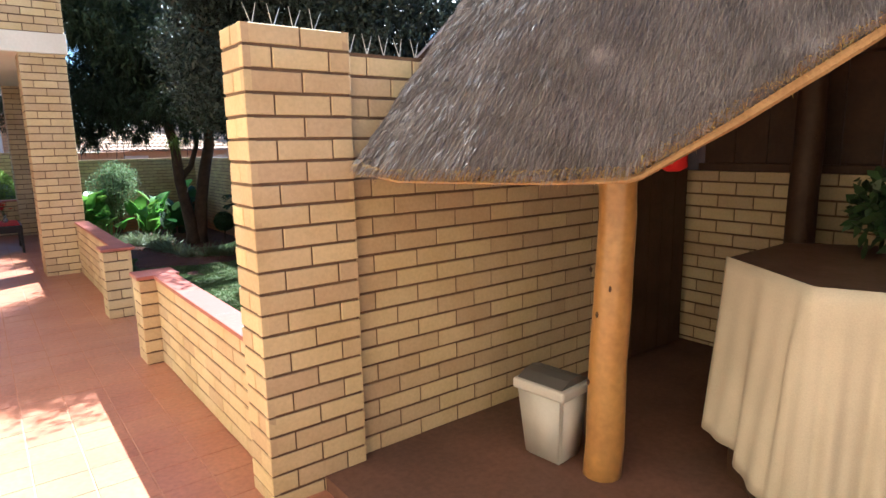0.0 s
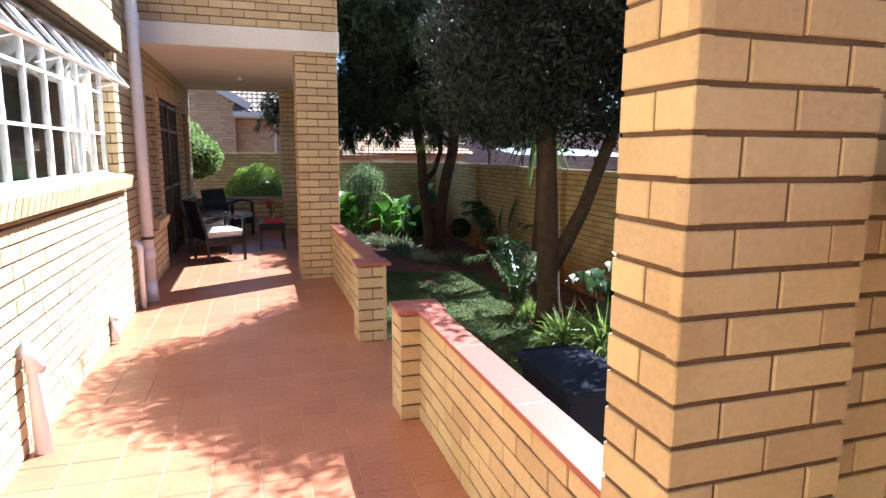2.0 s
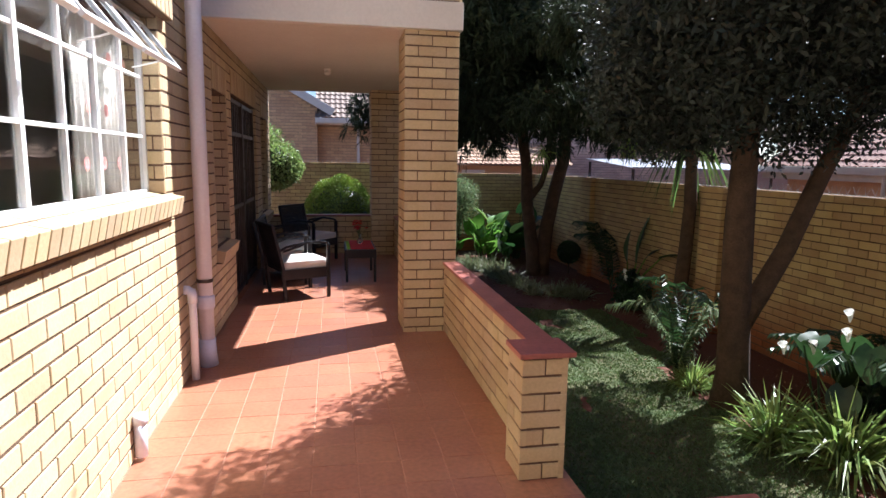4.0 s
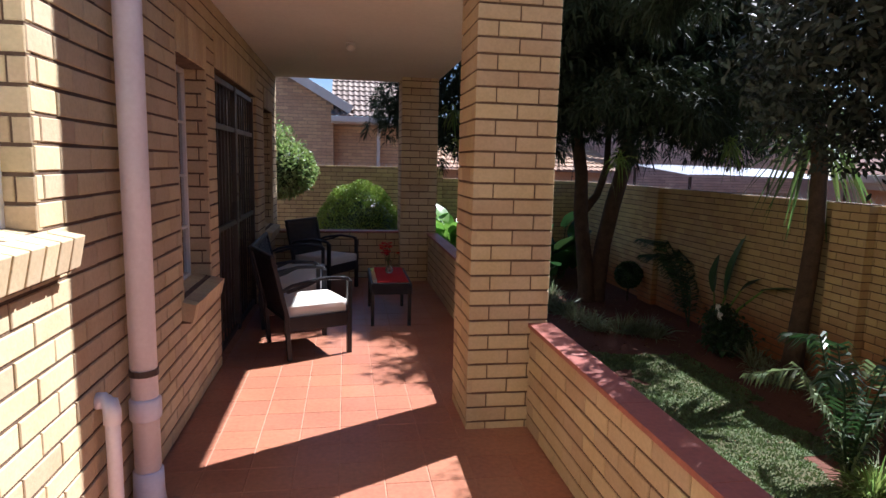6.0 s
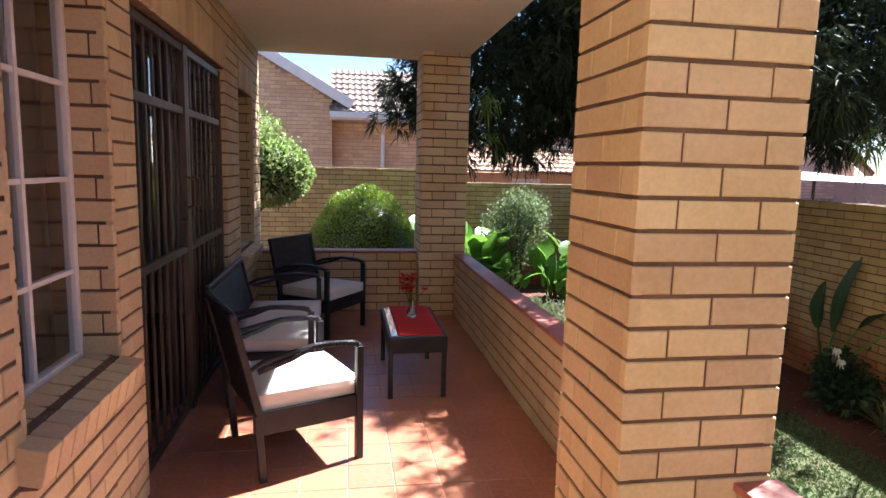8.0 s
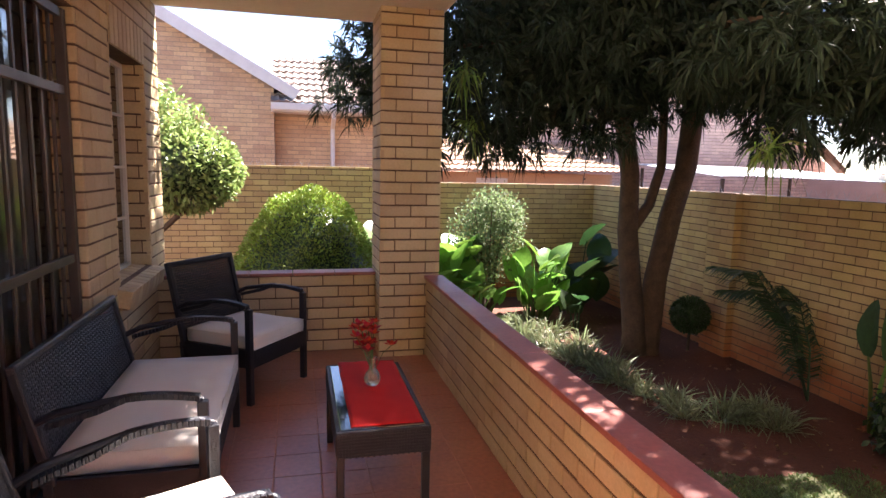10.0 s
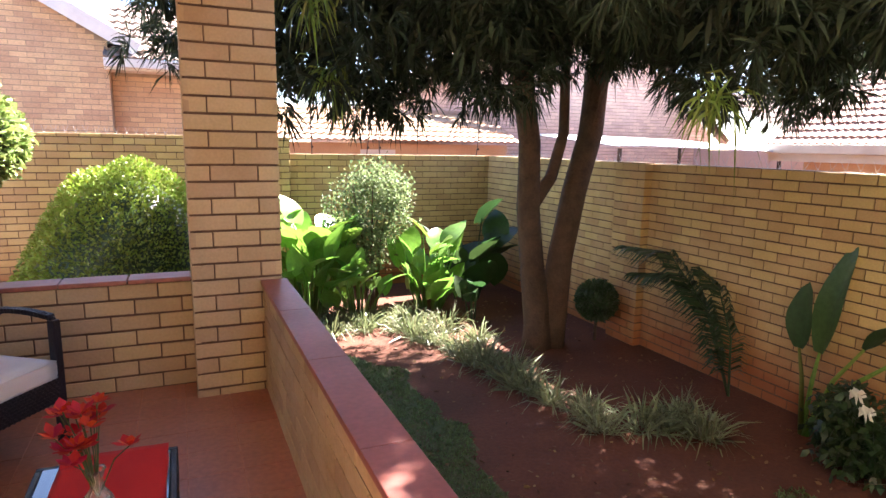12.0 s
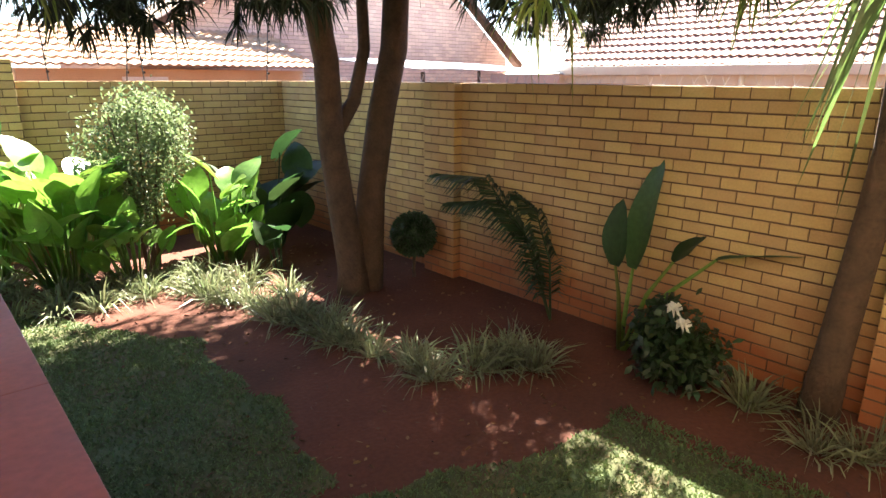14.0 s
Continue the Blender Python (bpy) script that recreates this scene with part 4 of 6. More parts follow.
def rosette_crown(name, parent, lobes, origin, clumps, per_clump, per, radius, L, W, droop, mat, seed, low, label):
    """Rounded clumps of leaf rosettes: clumps fill the lobes, each rosette fans out from its clump and hangs a little."""
    rng = np.random.default_rng(seed)
    C = crown_points(lobes, clumps, rng, 0.25, -0.02, 0.8)
    C = C[C[:, 2] > low + 0.12]
    d = directions(len(C) * per_clump, rng, -0.15)
    R = np.repeat(rng.uniform(radius[0], radius[1], len(C)), per_clump)
    P = np.repeat(C, per_clump, 0) + d * R[:, None] * (rng.uniform(0.25, 1.0, len(d)) ** 0.5)[:, None] * np.array([[1.1, 1.1, 0.85]])
    ok = P[:, 2] > low
    P, d = P[ok] - np.array(origin), d[ok]
    Q, D = np.repeat(P, per, 0), np.repeat(d, per, 0) * 0.75
    D = D + rng.normal(size=D.shape) * 0.6
    n = len(Q)
    V, F = blades(Q, D, rng.uniform(L[0], L[1], n), rng.uniform(W[0], W[1], n), rng.uniform(droop[0], droop[1], n), rng, 0.4)
    return mesh_from(name, V.tolist(), F, mat, parent, label)


rosette_crown("crown", ta, LOBES_A, oa, 1600, 10, 16, (0.14, 0.27), (0.10, 0.21), (0.005, 0.0082), (0.2, 0.9), LEAF_A, 21, 1.36, "dense clumped crown of dark strap leaves")
P = crown_points([(c, (r[0] * 0.85, r[1] * 0.85, r[2] * 0.8)) for c, r in LOBES_A], 6500, RNG, 0.1, -0.08)
crown("inner_foliage", ta, P[P[:, 2] > 1.75] - np.array(oa), 9, (0.10, 0.18), (0.012, 0.02), (0.1, 0.8), LEAF_A, 22, 0.0, 0.06, "shaded inner leaves")
crown("young_sprays", ta, np.array([(3.05, 11.75, 1.62), (1.6, 13.7, 1.85), (1.35, 13.1, 2.2), (4.2, 11.4, 1.8)]) - np.array(oa), 60, (0.14, 0.25), (0.006, 0.010), (0.8, 1.6), LEAF_LIGHT, 23, -0.1, 0.05, "fresh light green shoots")

# broadleaf tree beside the patio
ob_ = (3.7, 8.1, GROUND)
tb2 = thing("broadleaf_tree", "dark broadleaf tree with a low forking trunk over the lawn", "tree", pose(*ob_))
part("trunk", tube(loc([(3.70, 8.1, -0.85), (3.70, 8.1, -0.4), (3.66, 8.1, 0.3), (3.62, 8.08, 1.0), (3.55, 8.0, 1.7), (3.4, 7.7, 2.6), (3.3, 7.4, 3.6)], ob_), [0.19, 0.145, 0.13, 0.12, 0.105, 0.08, 0.05], 16, wobble=0.2), BARK, tb2, smooth=True)
part("limb", tube(loc([(3.70, 8.1, 0.05), (3.90, 8.08, 0.35), (4.10, 8.05, 0.75), (4.33, 8.0, 1.4), (4.55, 7.8, 2.2), (4.8, 7.4, 3.2)], ob_), [0.11, 0.095, 0.09, 0.08, 0.06, 0.04], 12, wobble=0.18), BARK, tb2, smooth=True)
for tip in ((2.2, 7.2, 2.8), (2.6, 6.2, 3.4), (3.6, 5.8, 3.4), (4.9, 6.4, 3.0), (5.5, 7.4, 3.6), (4.6, 8.9, 3.4), (4.8, 9.9, 3.9), (2.8, 8.4, 2.6), (2.3, 6.4, 3.4)):
    s = Vector((3.5, 7.9, 1.9)) if tip[0] < 4 else Vector((4.5, 7.85, 2.0))
    e = Vector(tip)
    part("limb", tube(loc([s, (s + e) / 2 + Vector((0, 0, 0.3)), e], ob_), [0.05, 0.035, 0.015], 8, wobble=0.2), BARK, tb2, smooth=True)
LOBES_B = [((3.75, 7.0, 3.35), (1.5, 1.7, 1.3)), ((2.8, 7.3, 2.55), (0.95, 1.05, 0.9)), ((3.95, 5.4, 2.65), (0.95, 0.75, 0.7)), ((4.7, 6.2, 3.4), (0.8, 0.7, 0.6)), ((3.8, 7.9, 2.3), (1.3, 0.8, 0.8)), ((3.1, 8.5, 2.2), (0.85, 0.7, 0.62)), ((3.35, 5.75, 3.3), (0.85, 0.85, 0.65)),
           ((4.55, 6.7, 2.35), (0.8, 0.75, 0.5)), ((4.9, 8.7, 3.5), (1.2, 1.1, 0.8)), ((4.8, 9.8, 4.0), (1.3, 1.1, 0.7)), ((5.2, 7.4, 4.0), (1.2, 1.2, 0.9))]
pts = crown_points(LOBES_B, 11000, RNG, 0.45, -0.06, 1.3)
airy = crown_points([((2.30, 6.75, 3.3), (0.75, 0.95, 0.4)), ((2.85, 6.25, 3.3), (0.75, 0.7, 0.4))], 1500, RNG, 0.2, 0.13, 2.4)
low = np.array([1.34 + 0.22 * noise.noise(Vector((p[0] * 1.6, p[1] * 1.6, 3))) for p in pts])
pts = np.concatenate([pts[pts[:, 2] > low], airy]) - np.array(ob_)
crown("crown", tb2, pts, 17, (0.045, 0.08), (0.009, 0.015), (0.0, 0.5), LEAF_B, 31, 0.1, 0.07, "dense dark crown of small oval leaves")

# cabbage-palm like tree with a leaning bare stem
oc = (4.9, 10.92, GROUND)
tc = thing("dragon_tree", "slender leaning dragon tree with long spiky leaves", "tree", pose(*oc))
part("trunk", tube(loc([(4.88, 10.95, -0.85), (4.89, 10.93, -0.4), (4.9, 10.88, 0.3), (4.9, 10.84, 0.9), (4.88, 10.85, 1.5), (4.85, 10.9, 2.05)], oc), [0.13, 0.10, 0.09, 0.085, 0.08, 0.07], 14, wobble=0.12), BARK, tc, smooth=True)
crown("crown", tc, np.repeat(np.array([(4.85, 10.9, 2.05), (4.83, 10.88, 1.9), (4.86, 10.92, 2.2)]) - np.array(oc), 1, 0), 45, (0.55, 0.95), (0.014, 0.022), (0.2, 1.3), leafy("spiky_leaf", (0.10, 0.15, 0.05), (0.07, 0.11, 0.035)), 41, 0.25, 0.03, "head of long drooping strap leaves")

# clipped bushes and shrubs
def bush(name, label, c, r, n, L, W, mat, seed, shape=None, flat=0.0):
    t = thing(name, label, "bush", pose(c[0], c[1], GROUND))
    rng = np.random.default_rng(seed)
    d = directions(n, rng)
    d[:, 2] = np.abs(d[:, 2]) * (1 - flat) + flat * d[:, 2]
    bump = np.array([1 + 0.05 * noise.noise(Vector(v) * 3.1 + Vector((seed, 0, 0))) for v in d])
    P = d * np.array(r) * bump[:, None] * rng.uniform(0.93, 1.01, n)[:, None]
    if shape:
        P = shape(P)
    P[:, 2] += c[2] - GROUND
    V, F = blades(P, d + rng.normal(size=d.shape) * 0.6, rng.uniform(L * 0.7, L * 1.2, n), rng.uniform(W * 0.7, W * 1.2, n), 0.1, rng, 0.4)
    mesh_from("foliage", V.tolist(), F, mat, t)
    # solid core, its dark colour stands in for shade behind the leaves
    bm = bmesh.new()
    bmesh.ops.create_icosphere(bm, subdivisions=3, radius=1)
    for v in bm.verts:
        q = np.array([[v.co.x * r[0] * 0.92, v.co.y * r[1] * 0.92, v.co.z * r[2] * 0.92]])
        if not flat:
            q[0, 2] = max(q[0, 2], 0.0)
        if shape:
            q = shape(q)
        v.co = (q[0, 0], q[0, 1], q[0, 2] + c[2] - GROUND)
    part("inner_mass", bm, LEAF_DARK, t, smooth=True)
    return t


def dome(P):
    """Turns the half ellipsoid into a bell with straighter flanks."""
    P = P.copy()
    k = 1 / np.sqrt(1 + np.clip(P[:, 2] / 1.95, 0, 1))
    P[:, 0] *= k
    P[:, 1] *= k
    return P


bush("dome_bush", "clipped bright green dome-shaped bush", (0.18, 15.5, GROUND), (1.22, 1.1, 1.94), 36000, 0.034, 0.0105, LEAF_BRIGHT, 51, dome)
tl = bush("bay_shrub", "light green rounded shrub with a bent bare stem", (-1.18, 15.5, 1.36), (0.64, 0.6, 0.46), 5200, 0.075, 0.018, LEAF_BAY, 52, flat=1.0)
part("stem", tube([(-0.55, 0, -0.1), (-0.5, 0, 0.9), (-0.3, -0.05, 1.35), (0.0, -0.1, 1.62), (0.12, -0.05, 1.9)], [0.05, 0.045, 0.035, 0.03, 0.02], 10, wobble=0.2), BARK, tl, smooth=True)
part("stem", tube([(-0.06, -0.1, 1.58), (0.08, -0.12, 1.66), (0.14, -0.1, 1.8), (0.3, -0.1, 1.92)], [0.022, 0.02, 0.018, 0.012], 8, wobble=0.2), BARK, tl, smooth=True)
rr = np.random.default_rng(53)
P = crown_points([((-0.15, 0, 2.62), (0.45, 0.4, 0.36)), ((-0.45, 0, 2.75), (0.4, 0.4, 0.42)), ((0.1, 0, 2.35), (0.45, 0.4, 0.25)), ((0, 0, 2.1), (0.66, 0.58, 0.46))], 1000, rr, 0.3, -0.2)
crown("upper_sprays", tl, P, 6, (0.05, 0.09), (0.012, 0.02), (0, 0.4), LEAF_BAY, 54, 0.2, 0.05)

og = (2.8, 16.75, GROUND)
sg = thing("grey_shrub", "upright airy shrub with small grey-green leaves", "bush", pose(*og))
for k in range(7):
    a = k * 0.9
    part("stem", tube([(0.05 * math.cos(a), 0.05 * math.sin(a), -0.1), (0.12 * math.cos(a), 0.12 * math.sin(a), 0.8), (0.3 * math.cos(a), 0.28 * math.sin(a), 1.6)], [0.022, 0.015, 0.006], 6), BARK, sg)
P = crown_points([((0, 0, 1.25), (0.58, 0.5, 0.62)), ((-0.22, 0, 0.75), (0.42, 0.4, 0.4)), ((0.14, 0, 1.55), (0.4, 0.36, 0.36))], 1500, RNG, 0.25, 0.0, 2.0)
crown("foliage", sg, P, 6, (0.03, 0.06), (0.009, 0.015), (0, 0.4), LEAF_GREY, 61, 0.15, 0.05)

# clipped ball on a stem
bt = bush("ball_topiary", "small dark clipped ball shrub on a thin stem", (4.74, 14.68, -0.29), (0.21, 0.21, 0.21), 2600, 0.05, 0.01, LEAF_DARK, 71, flat=1.0)
part("stem", tube([(0, 0, -0.05), (0.01, 0, 0.35)], [0.02, 0.015], 8), BARK, bt)


# elephant ears: one heart-shaped leaf mesh, bent along its rib
def ear_mesh():
    bm = bmesh.new()
    rows = []
    n = 9
    for i in range(n + 1):
        u = i / n
        half = 0.66 * (math.sin(math.pi * min(1, u * 0.93 + 0.07)) ** 0.7) * (1 - 0.35 * u) * 0.78
        if u == 1:
            half = 0.0
        y = -0.16 + u * 1.0
        row = []
        for j in (-2, -1, 0, 1, 2):
            s = j / 2
            yy = y - (0.14 * abs(s) * (1 - u) ** 2)
            z = 0.10 * abs(s) * half * 2 + 0.012 * math.sin(u * 22) * abs(s) - 0.30 * max(0, u - 0.2) ** 2
            row.append(bm.verts.new((s * half, yy, z)))
        rows.append(row)
    for p, q in zip(rows, rows[1:]):
        for j in range(4):
            try:
                bm.faces.new((p[j], p[j + 1], q[j + 1], q[j]))
            except ValueError:
                pass
    bmesh.ops.remove_doubles(bm, verts=bm.verts, dist=1e-4)
    me = bpy.data.meshes.new("leaf")
    bm.to_mesh(me)
    bm.free()
    me.materials.append(LEAF_EAR)
    me.shade_smooth()
    return me


EAR = ear_mesh()
# dark leaf copy: corner shade put into the colour; the arum reuses it
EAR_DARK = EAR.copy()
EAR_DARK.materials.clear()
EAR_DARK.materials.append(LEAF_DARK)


def ears(x, y, n, height, size, seed, label, mesh=None, spread=0.4):
    t = thing("elephant_ear", label, "plant", pose(x, y, GROUND), "elephant ear plants")
    rng = random.Random(seed)
    for k in range(n):
        a = rng.uniform(0, 6.28)
        r = spread * math.sqrt(rng.uniform(0.03, 1))
        h = height * rng.uniform(0.3, 1.05) * (1 - 0.25 * r / spread)
        foot = Vector((r * 0.35 * math.cos(a), r * 0.35 * math.sin(a), -0.05))
        top = Vector((r * math.cos(a), r * math.sin(a), h))
        st = part("stalk", tube([foot, foot.lerp(top, 0.5) + Vector((0, 0, 0.08)), top], [0.014, 0.010, 0.007], 6), LEAF_EAR if mesh is None else LEAF_DARK, t, smooth=True)
        lf = new("leaf", mesh or EAR)
        lf.parent = t
        s = size * rng.uniform(0.7, 1.15)
        yaw = math.degrees(a) - 90 + rng.uniform(-60, 60)
        lf.matrix_basis = Matrix.Translation(top) @ pose(0, 0, 0, rng.uniform(28, 88), rng.uniform(-25, 25), yaw) @ Matrix.Diagonal((s, s, s, 1))


ears(2.0, 16.7, 58, 1.32, 0.40, 81, "cluster of bright sunlit elephant ear leaves", spread=0.55)
ears(1.4, 17.1, 24, 1.5, 0.42, 82, "elephant ear with tall sunlit leaves", spread=0.4)
ears(2.55, 16.45, 20, 0.8, 0.32, 83, "low elephant ear clump below the shrub", spread=0.4)
ears(3.5, 16.5, 30, 1.05, 0.38, 84, "sunlit elephant ear clump near the corner", spread=0.42)
ears(4.2, 16.8, 14, 1.2, 0.55, 85, "elephant ear in the wall corner, leaves coloured dark for shade", EAR_DARK, 0.45)
ears(3.85, 15.9, 4, 0.5, 0.32, 86, "small elephant ear, leaves coloured dark for shade", EAR_DARK, 0.2)

# banana-leaved plant
os_ = (4.82, 12.28, GROUND)
st = thing("bird_of_paradise", "banana-leaved plant with one tall upright leaf", "plant", pose(*os_))


def paddle(m, L, W, mat, parent, fold=0.25):
    bm = bmesh.new()
    rows = []
    for i in range(11):
        u = i / 10
        h = W * (math.sin(math.pi * (0.06 + 0.94 * u)) ** 0.6) * (1 - 0.2 * u)
        rows.append([bm.verts.new(m @ Vector((s * h, -0.12 * L * u * u + fold * abs(s) * h + 0.006 * math.sin(9 * u + s * 4), u * L))) for s in (-1, -0.5, 0, 0.5, 1)])
    for p, q in zip(rows, rows[1:]):
        for j in range(4):
            bm.faces.new((p[j], p[j + 1], q[j + 1], q[j]))
    return part("leaf", bm, mat, parent, smooth=True)


LEAF_PADDLE = leafy("paddle_leaf", (0.07, 0.15, 0.05), (0.05, 0.11, 0.035), 0.4, 0.35, 0.15)
for top, L, W, yaw, tilt, mat in (((0.12, 0.02, 0.62), 0.85, 0.15, 70, 6, LEAF_PADDLE), ((0.0, 0.10, 0.65), 0.50, 0.13, 80, -4, LEAF_DARK), ((0.22, -0.55, 0.80), 0.62, 0.12, 10, 72, LEAF_PADDLE), ((0.10, -0.30, 0.75), 0.30, 0.09, 60, 45, LEAF_DARK)):
    t0 = Vector(top)
    part("stalk", tube([(0, 0, -0.05), t0 * 0.5 + Vector((0, 0, 0.1)), t0], [0.022, 0.016, 0.010], 8), LEAF_LIGHT, st, smooth=True)
    paddle(Matrix.Translation(t0) @ pose(0, 0, 0, tilt, 0, yaw), L, W, mat, st)


# palm fronds
def frond(parent, pts, n, L, mat, seed):
    rng = np.random.default_rng(seed)
    pts = [Vector(p) for p in pts]
    part("rib", tube(pts, [0.012, 0.009, 0.006, 0.003][:len(pts)], 6), mat, parent)
    P, D, LL = [], [], []
    for k in range(n):
        u = 0.12 + 0.88 * k / n
        s = u * (len(pts) - 1)
        i = min(int(s), len(pts) - 2)
        p = pts[i].lerp(pts[i + 1], s - i)
        d = (pts[i + 1] - pts[i]).normalized()
        side = d.cross(Vector((0, 0, 1))).normalized()
        for sg_ in (-1, 1):
            P.append(p)
            D.append(d * 0.7 + side * sg_ + Vector((0, 0, 0.1)))
            LL.append(L * (math.sin(math.pi * (0.15 + 0.8 * u)) * 0.8 + 0.2))
    V, F = blades(np.array(P), np.array(D) + rng.normal(size=(len(P), 3)) * 0.05, np.array(LL), 0.0125, 0.9, rng, 0.6)
    mesh_from("pinnate_blade", V.tolist(), F, mat, parent)["kind"] = "stuff"


p1 = thing("young_palm", "young palm with one arching dark frond by the wall", "palm", pose(4.88, 13.0, GROUND))
frond(p1, [(0, 0, 0), (-0.05, 0.28, 0.72), (-0.10, 0.72, 1.15), (-0.15, 1.35, 1.12)], 80, 0.36, LEAF_DARK, 91)
frond(p1, [(0, 0, 0), (-0.06, 0.2, 0.65), (-0.14, 0.55, 0.98), (-0.25, 1.05, 0.9)], 70, 0.32, LEAF_DARK, 92)
frond(p1, [(0, 0, 0), (0.02, 0.05, 0.5), (0.0, 0.2, 0.9), (0.02, 0.5, 1.05)], 52, 0.30, LEAF_DARK, 93)
p2 = thing("palm_clump", "young palm clump with sunlit feathery fronds", "palm", pose(3.55, 8.75, GROUND))
for k in range(8):
    a = 0.4 + k * 0.8
    r = 0.75 if k % 2 else 0.55
    frond(p2, [(0, 0, 0), (0.12 * math.cos(a), 0.12 * math.sin(a), 0.5), (0.5 * r * math.cos(a), 0.5 * r * math.sin(a), 0.86 + 0.1 * (k % 3)), (r * math.cos(a), r * math.sin(a), 0.78 + 0.12 * (k % 3))], 34, 0.24, LEAF_GREY if k % 3 == 0 else LEAF_DARK, 95 + k)
p3 = thing("cycad", "dark cycad-like palm below the broadleaf tree", "palm", pose(4.35, 7.35, GROUND))
for k in range(9):
    a = k * 0.7
    frond(p3, [(0, 0, 0.05), (0.15 * math.cos(a), 0.15 * math.sin(a), 0.55), (0.4 * math.cos(a), 0.4 * math.sin(a), 0.8), (0.75 * math.cos(a), 0.75 * math.sin(a), 0.72)], 30, 0.20, LEAF_DARK, 110 + k)

# clumps of grass-like border plants
def tuft(name, label, n, L, W, mat, seed, at, group):
    t = thing(name, label, "plant", at, group)
    rng = np.random.default_rng(seed)
    a = rng.uniform(0, 6.28, n)
    el = rng.uniform(0.55, 1.45, n)
    D = np.stack([np.cos(a) * np.cos(el), np.sin(a) * np.cos(el), np.sin(el)], 1)
    P = np.stack([np.cos(a) * 0.03, np.sin(a) * 0.03, np.zeros(n) - 0.01], 1) + rng.normal(size=(n, 3)) * [0.03, 0.03, 0.0]
    V, F = blades(P, D, rng.uniform(L * 0.6, L * 1.15, n), rng.uniform(W * 0.7, W * 1.2, n), rng.uniform(0.3, 1.1, n), rng, 0.7)
    mesh_from("foliage", V.tolist(), F, mat, t)
    return t


tufts = [tuft("border_grass", "tuft of striped border grass in red soil", 95, 0.52, 0.0068, LEAF_STRIPE, 120 + k, pose(1.45 + 0.3 * k, 16.0 - 0.1 * k, GROUND), "border grass tufts") for k in range(3)]
rng = random.Random(9)
curve = [Vector(p) for p in ((1.3, 16.75), (1.93, 16.3), (2.3, 16.0), (2.75, 15.75), (3.0, 15.3), (3.15, 14.7), (3.27, 14.1), (3.4, 13.4), (3.5, 12.9), (4.06, 12.7), (4.2, 12.4))]
spots = []
for i, (a, b) in enumerate(zip(curve, curve[1:])):
    n = 2 if i < 4 else 3
    for k in range(n):
        p = a.lerp(b, k / n)
        spots.append((p.x + rng.uniform(-0.07, 0.07), p.y + rng.uniform(-0.07, 0.07)))
for k in range(14):
    a = curve[k % 5].lerp(curve[k % 5 + 1], rng.random())
    spots.append((a.x + rng.uniform(0.1, 0.5), a.y + rng.uniform(0.1, 0.45)))
spots += [(4.69, 11.27), (4.48, 10.81), (4.6, 10.62), (4.75, 10.35), (3.3, 14.6), (3.45, 14.2), (4.07, 12.77)]
for k, (x, y) in enumerate(spots):
    s = rng.uniform(0.75, 1.15)
    o = copy_thing(tufts[k % 3], pose(x, y, GROUND, rng.uniform(-6, 6), rng.uniform(-6, 6), rng.uniform(0, 360)) @ Matrix.Scale(s, 4))
big = tuft("spider_lily", "large sunlit clump of strap-leaved lily", 360, 1.0, 0.013, LEAF_LILY, 131, pose(3.85, 6.95, GROUND), "lily clumps")
copy_thing(big, pose(3.55, 7.35, GROUND, 0, 0, 120) @ Matrix.Scale(0.8, 4))
copy_thing(big, pose(4.25, 6.65, GROUND, 0, 0, 70) @ Matrix.Scale(0.7, 4))
copy_thing(big, pose(3.6, 8.55, GROUND, 0, 0, 200) @ Matrix.Scale(0.55, 4))

# low shrubs along the wall
for name, label, c, r, mat, seed in (("gardenia", "dark shrub with a white blossom by the wall", (4.62, 11.72, -0.52), (0.27, 0.27, 0.2), LEAF_DARK, 141), ("wall_shrub", "dark low shrub against the brick wall", (4.78, 7.3, -0.38), (0.34, 0.5, 0.36), LEAF_DARK, 142), ("wall_shrub", "dark spreading shrub against the brick wall", (4.78, 6.5, -0.42), (0.34, 0.55, 0.34), LEAF_DARK, 143)):
    t = thing(name, label, "bush", pose(c[0], c[1], GROUND))
    P = crown_points([((0, 0, c[2] - GROUND), r), ((-0.05, 0.1, c[2] - GROUND + 0.2), (r[0] * 0.6, r[1] * 0.6, r[2] * 0.6))], 420, RNG, 0.3, -0.1)
    crown("foliage", t, P, 6, (0.05, 0.09), (0.014, 0.024), (0, 0.6), mat, seed, 0.2, 0.05)
    part("stem", tube([(0, 0, -0.05), (0.02, 0, 0.5)], [0.02, 0.012], 6), BARK, t)
    if name == "gardenia":
        for q in ((-0.2, -0.1, 0.52), (-0.18, -0.02, 0.60)):
            bm = bmesh.new()
            for i in range(7):
                a = i * 0.9
                v = Vector(q)
                ring = (v, v + Vector((0.02 * math.cos(a), 0.05 * math.sin(a), 0.03)), v + Vector((-0.01, 0.06 * math.sin(a + 0.5), 0.06 * math.cos(a + 0.5))), v + Vector((-0.02, 0.03 * math.sin(a + 0.9), 0.03 * math.cos(a))))
                bm.faces.new([bm.verts.new(p) for p in ring])
            part("blossom", bm, PETAL_WHITE, t, "white blossom")
arum = thing("arum_lily", "arum lilies with white flowers in the lily bed", "plant", pose(4.0, 7.35, GROUND))
rng = random.Random(17)
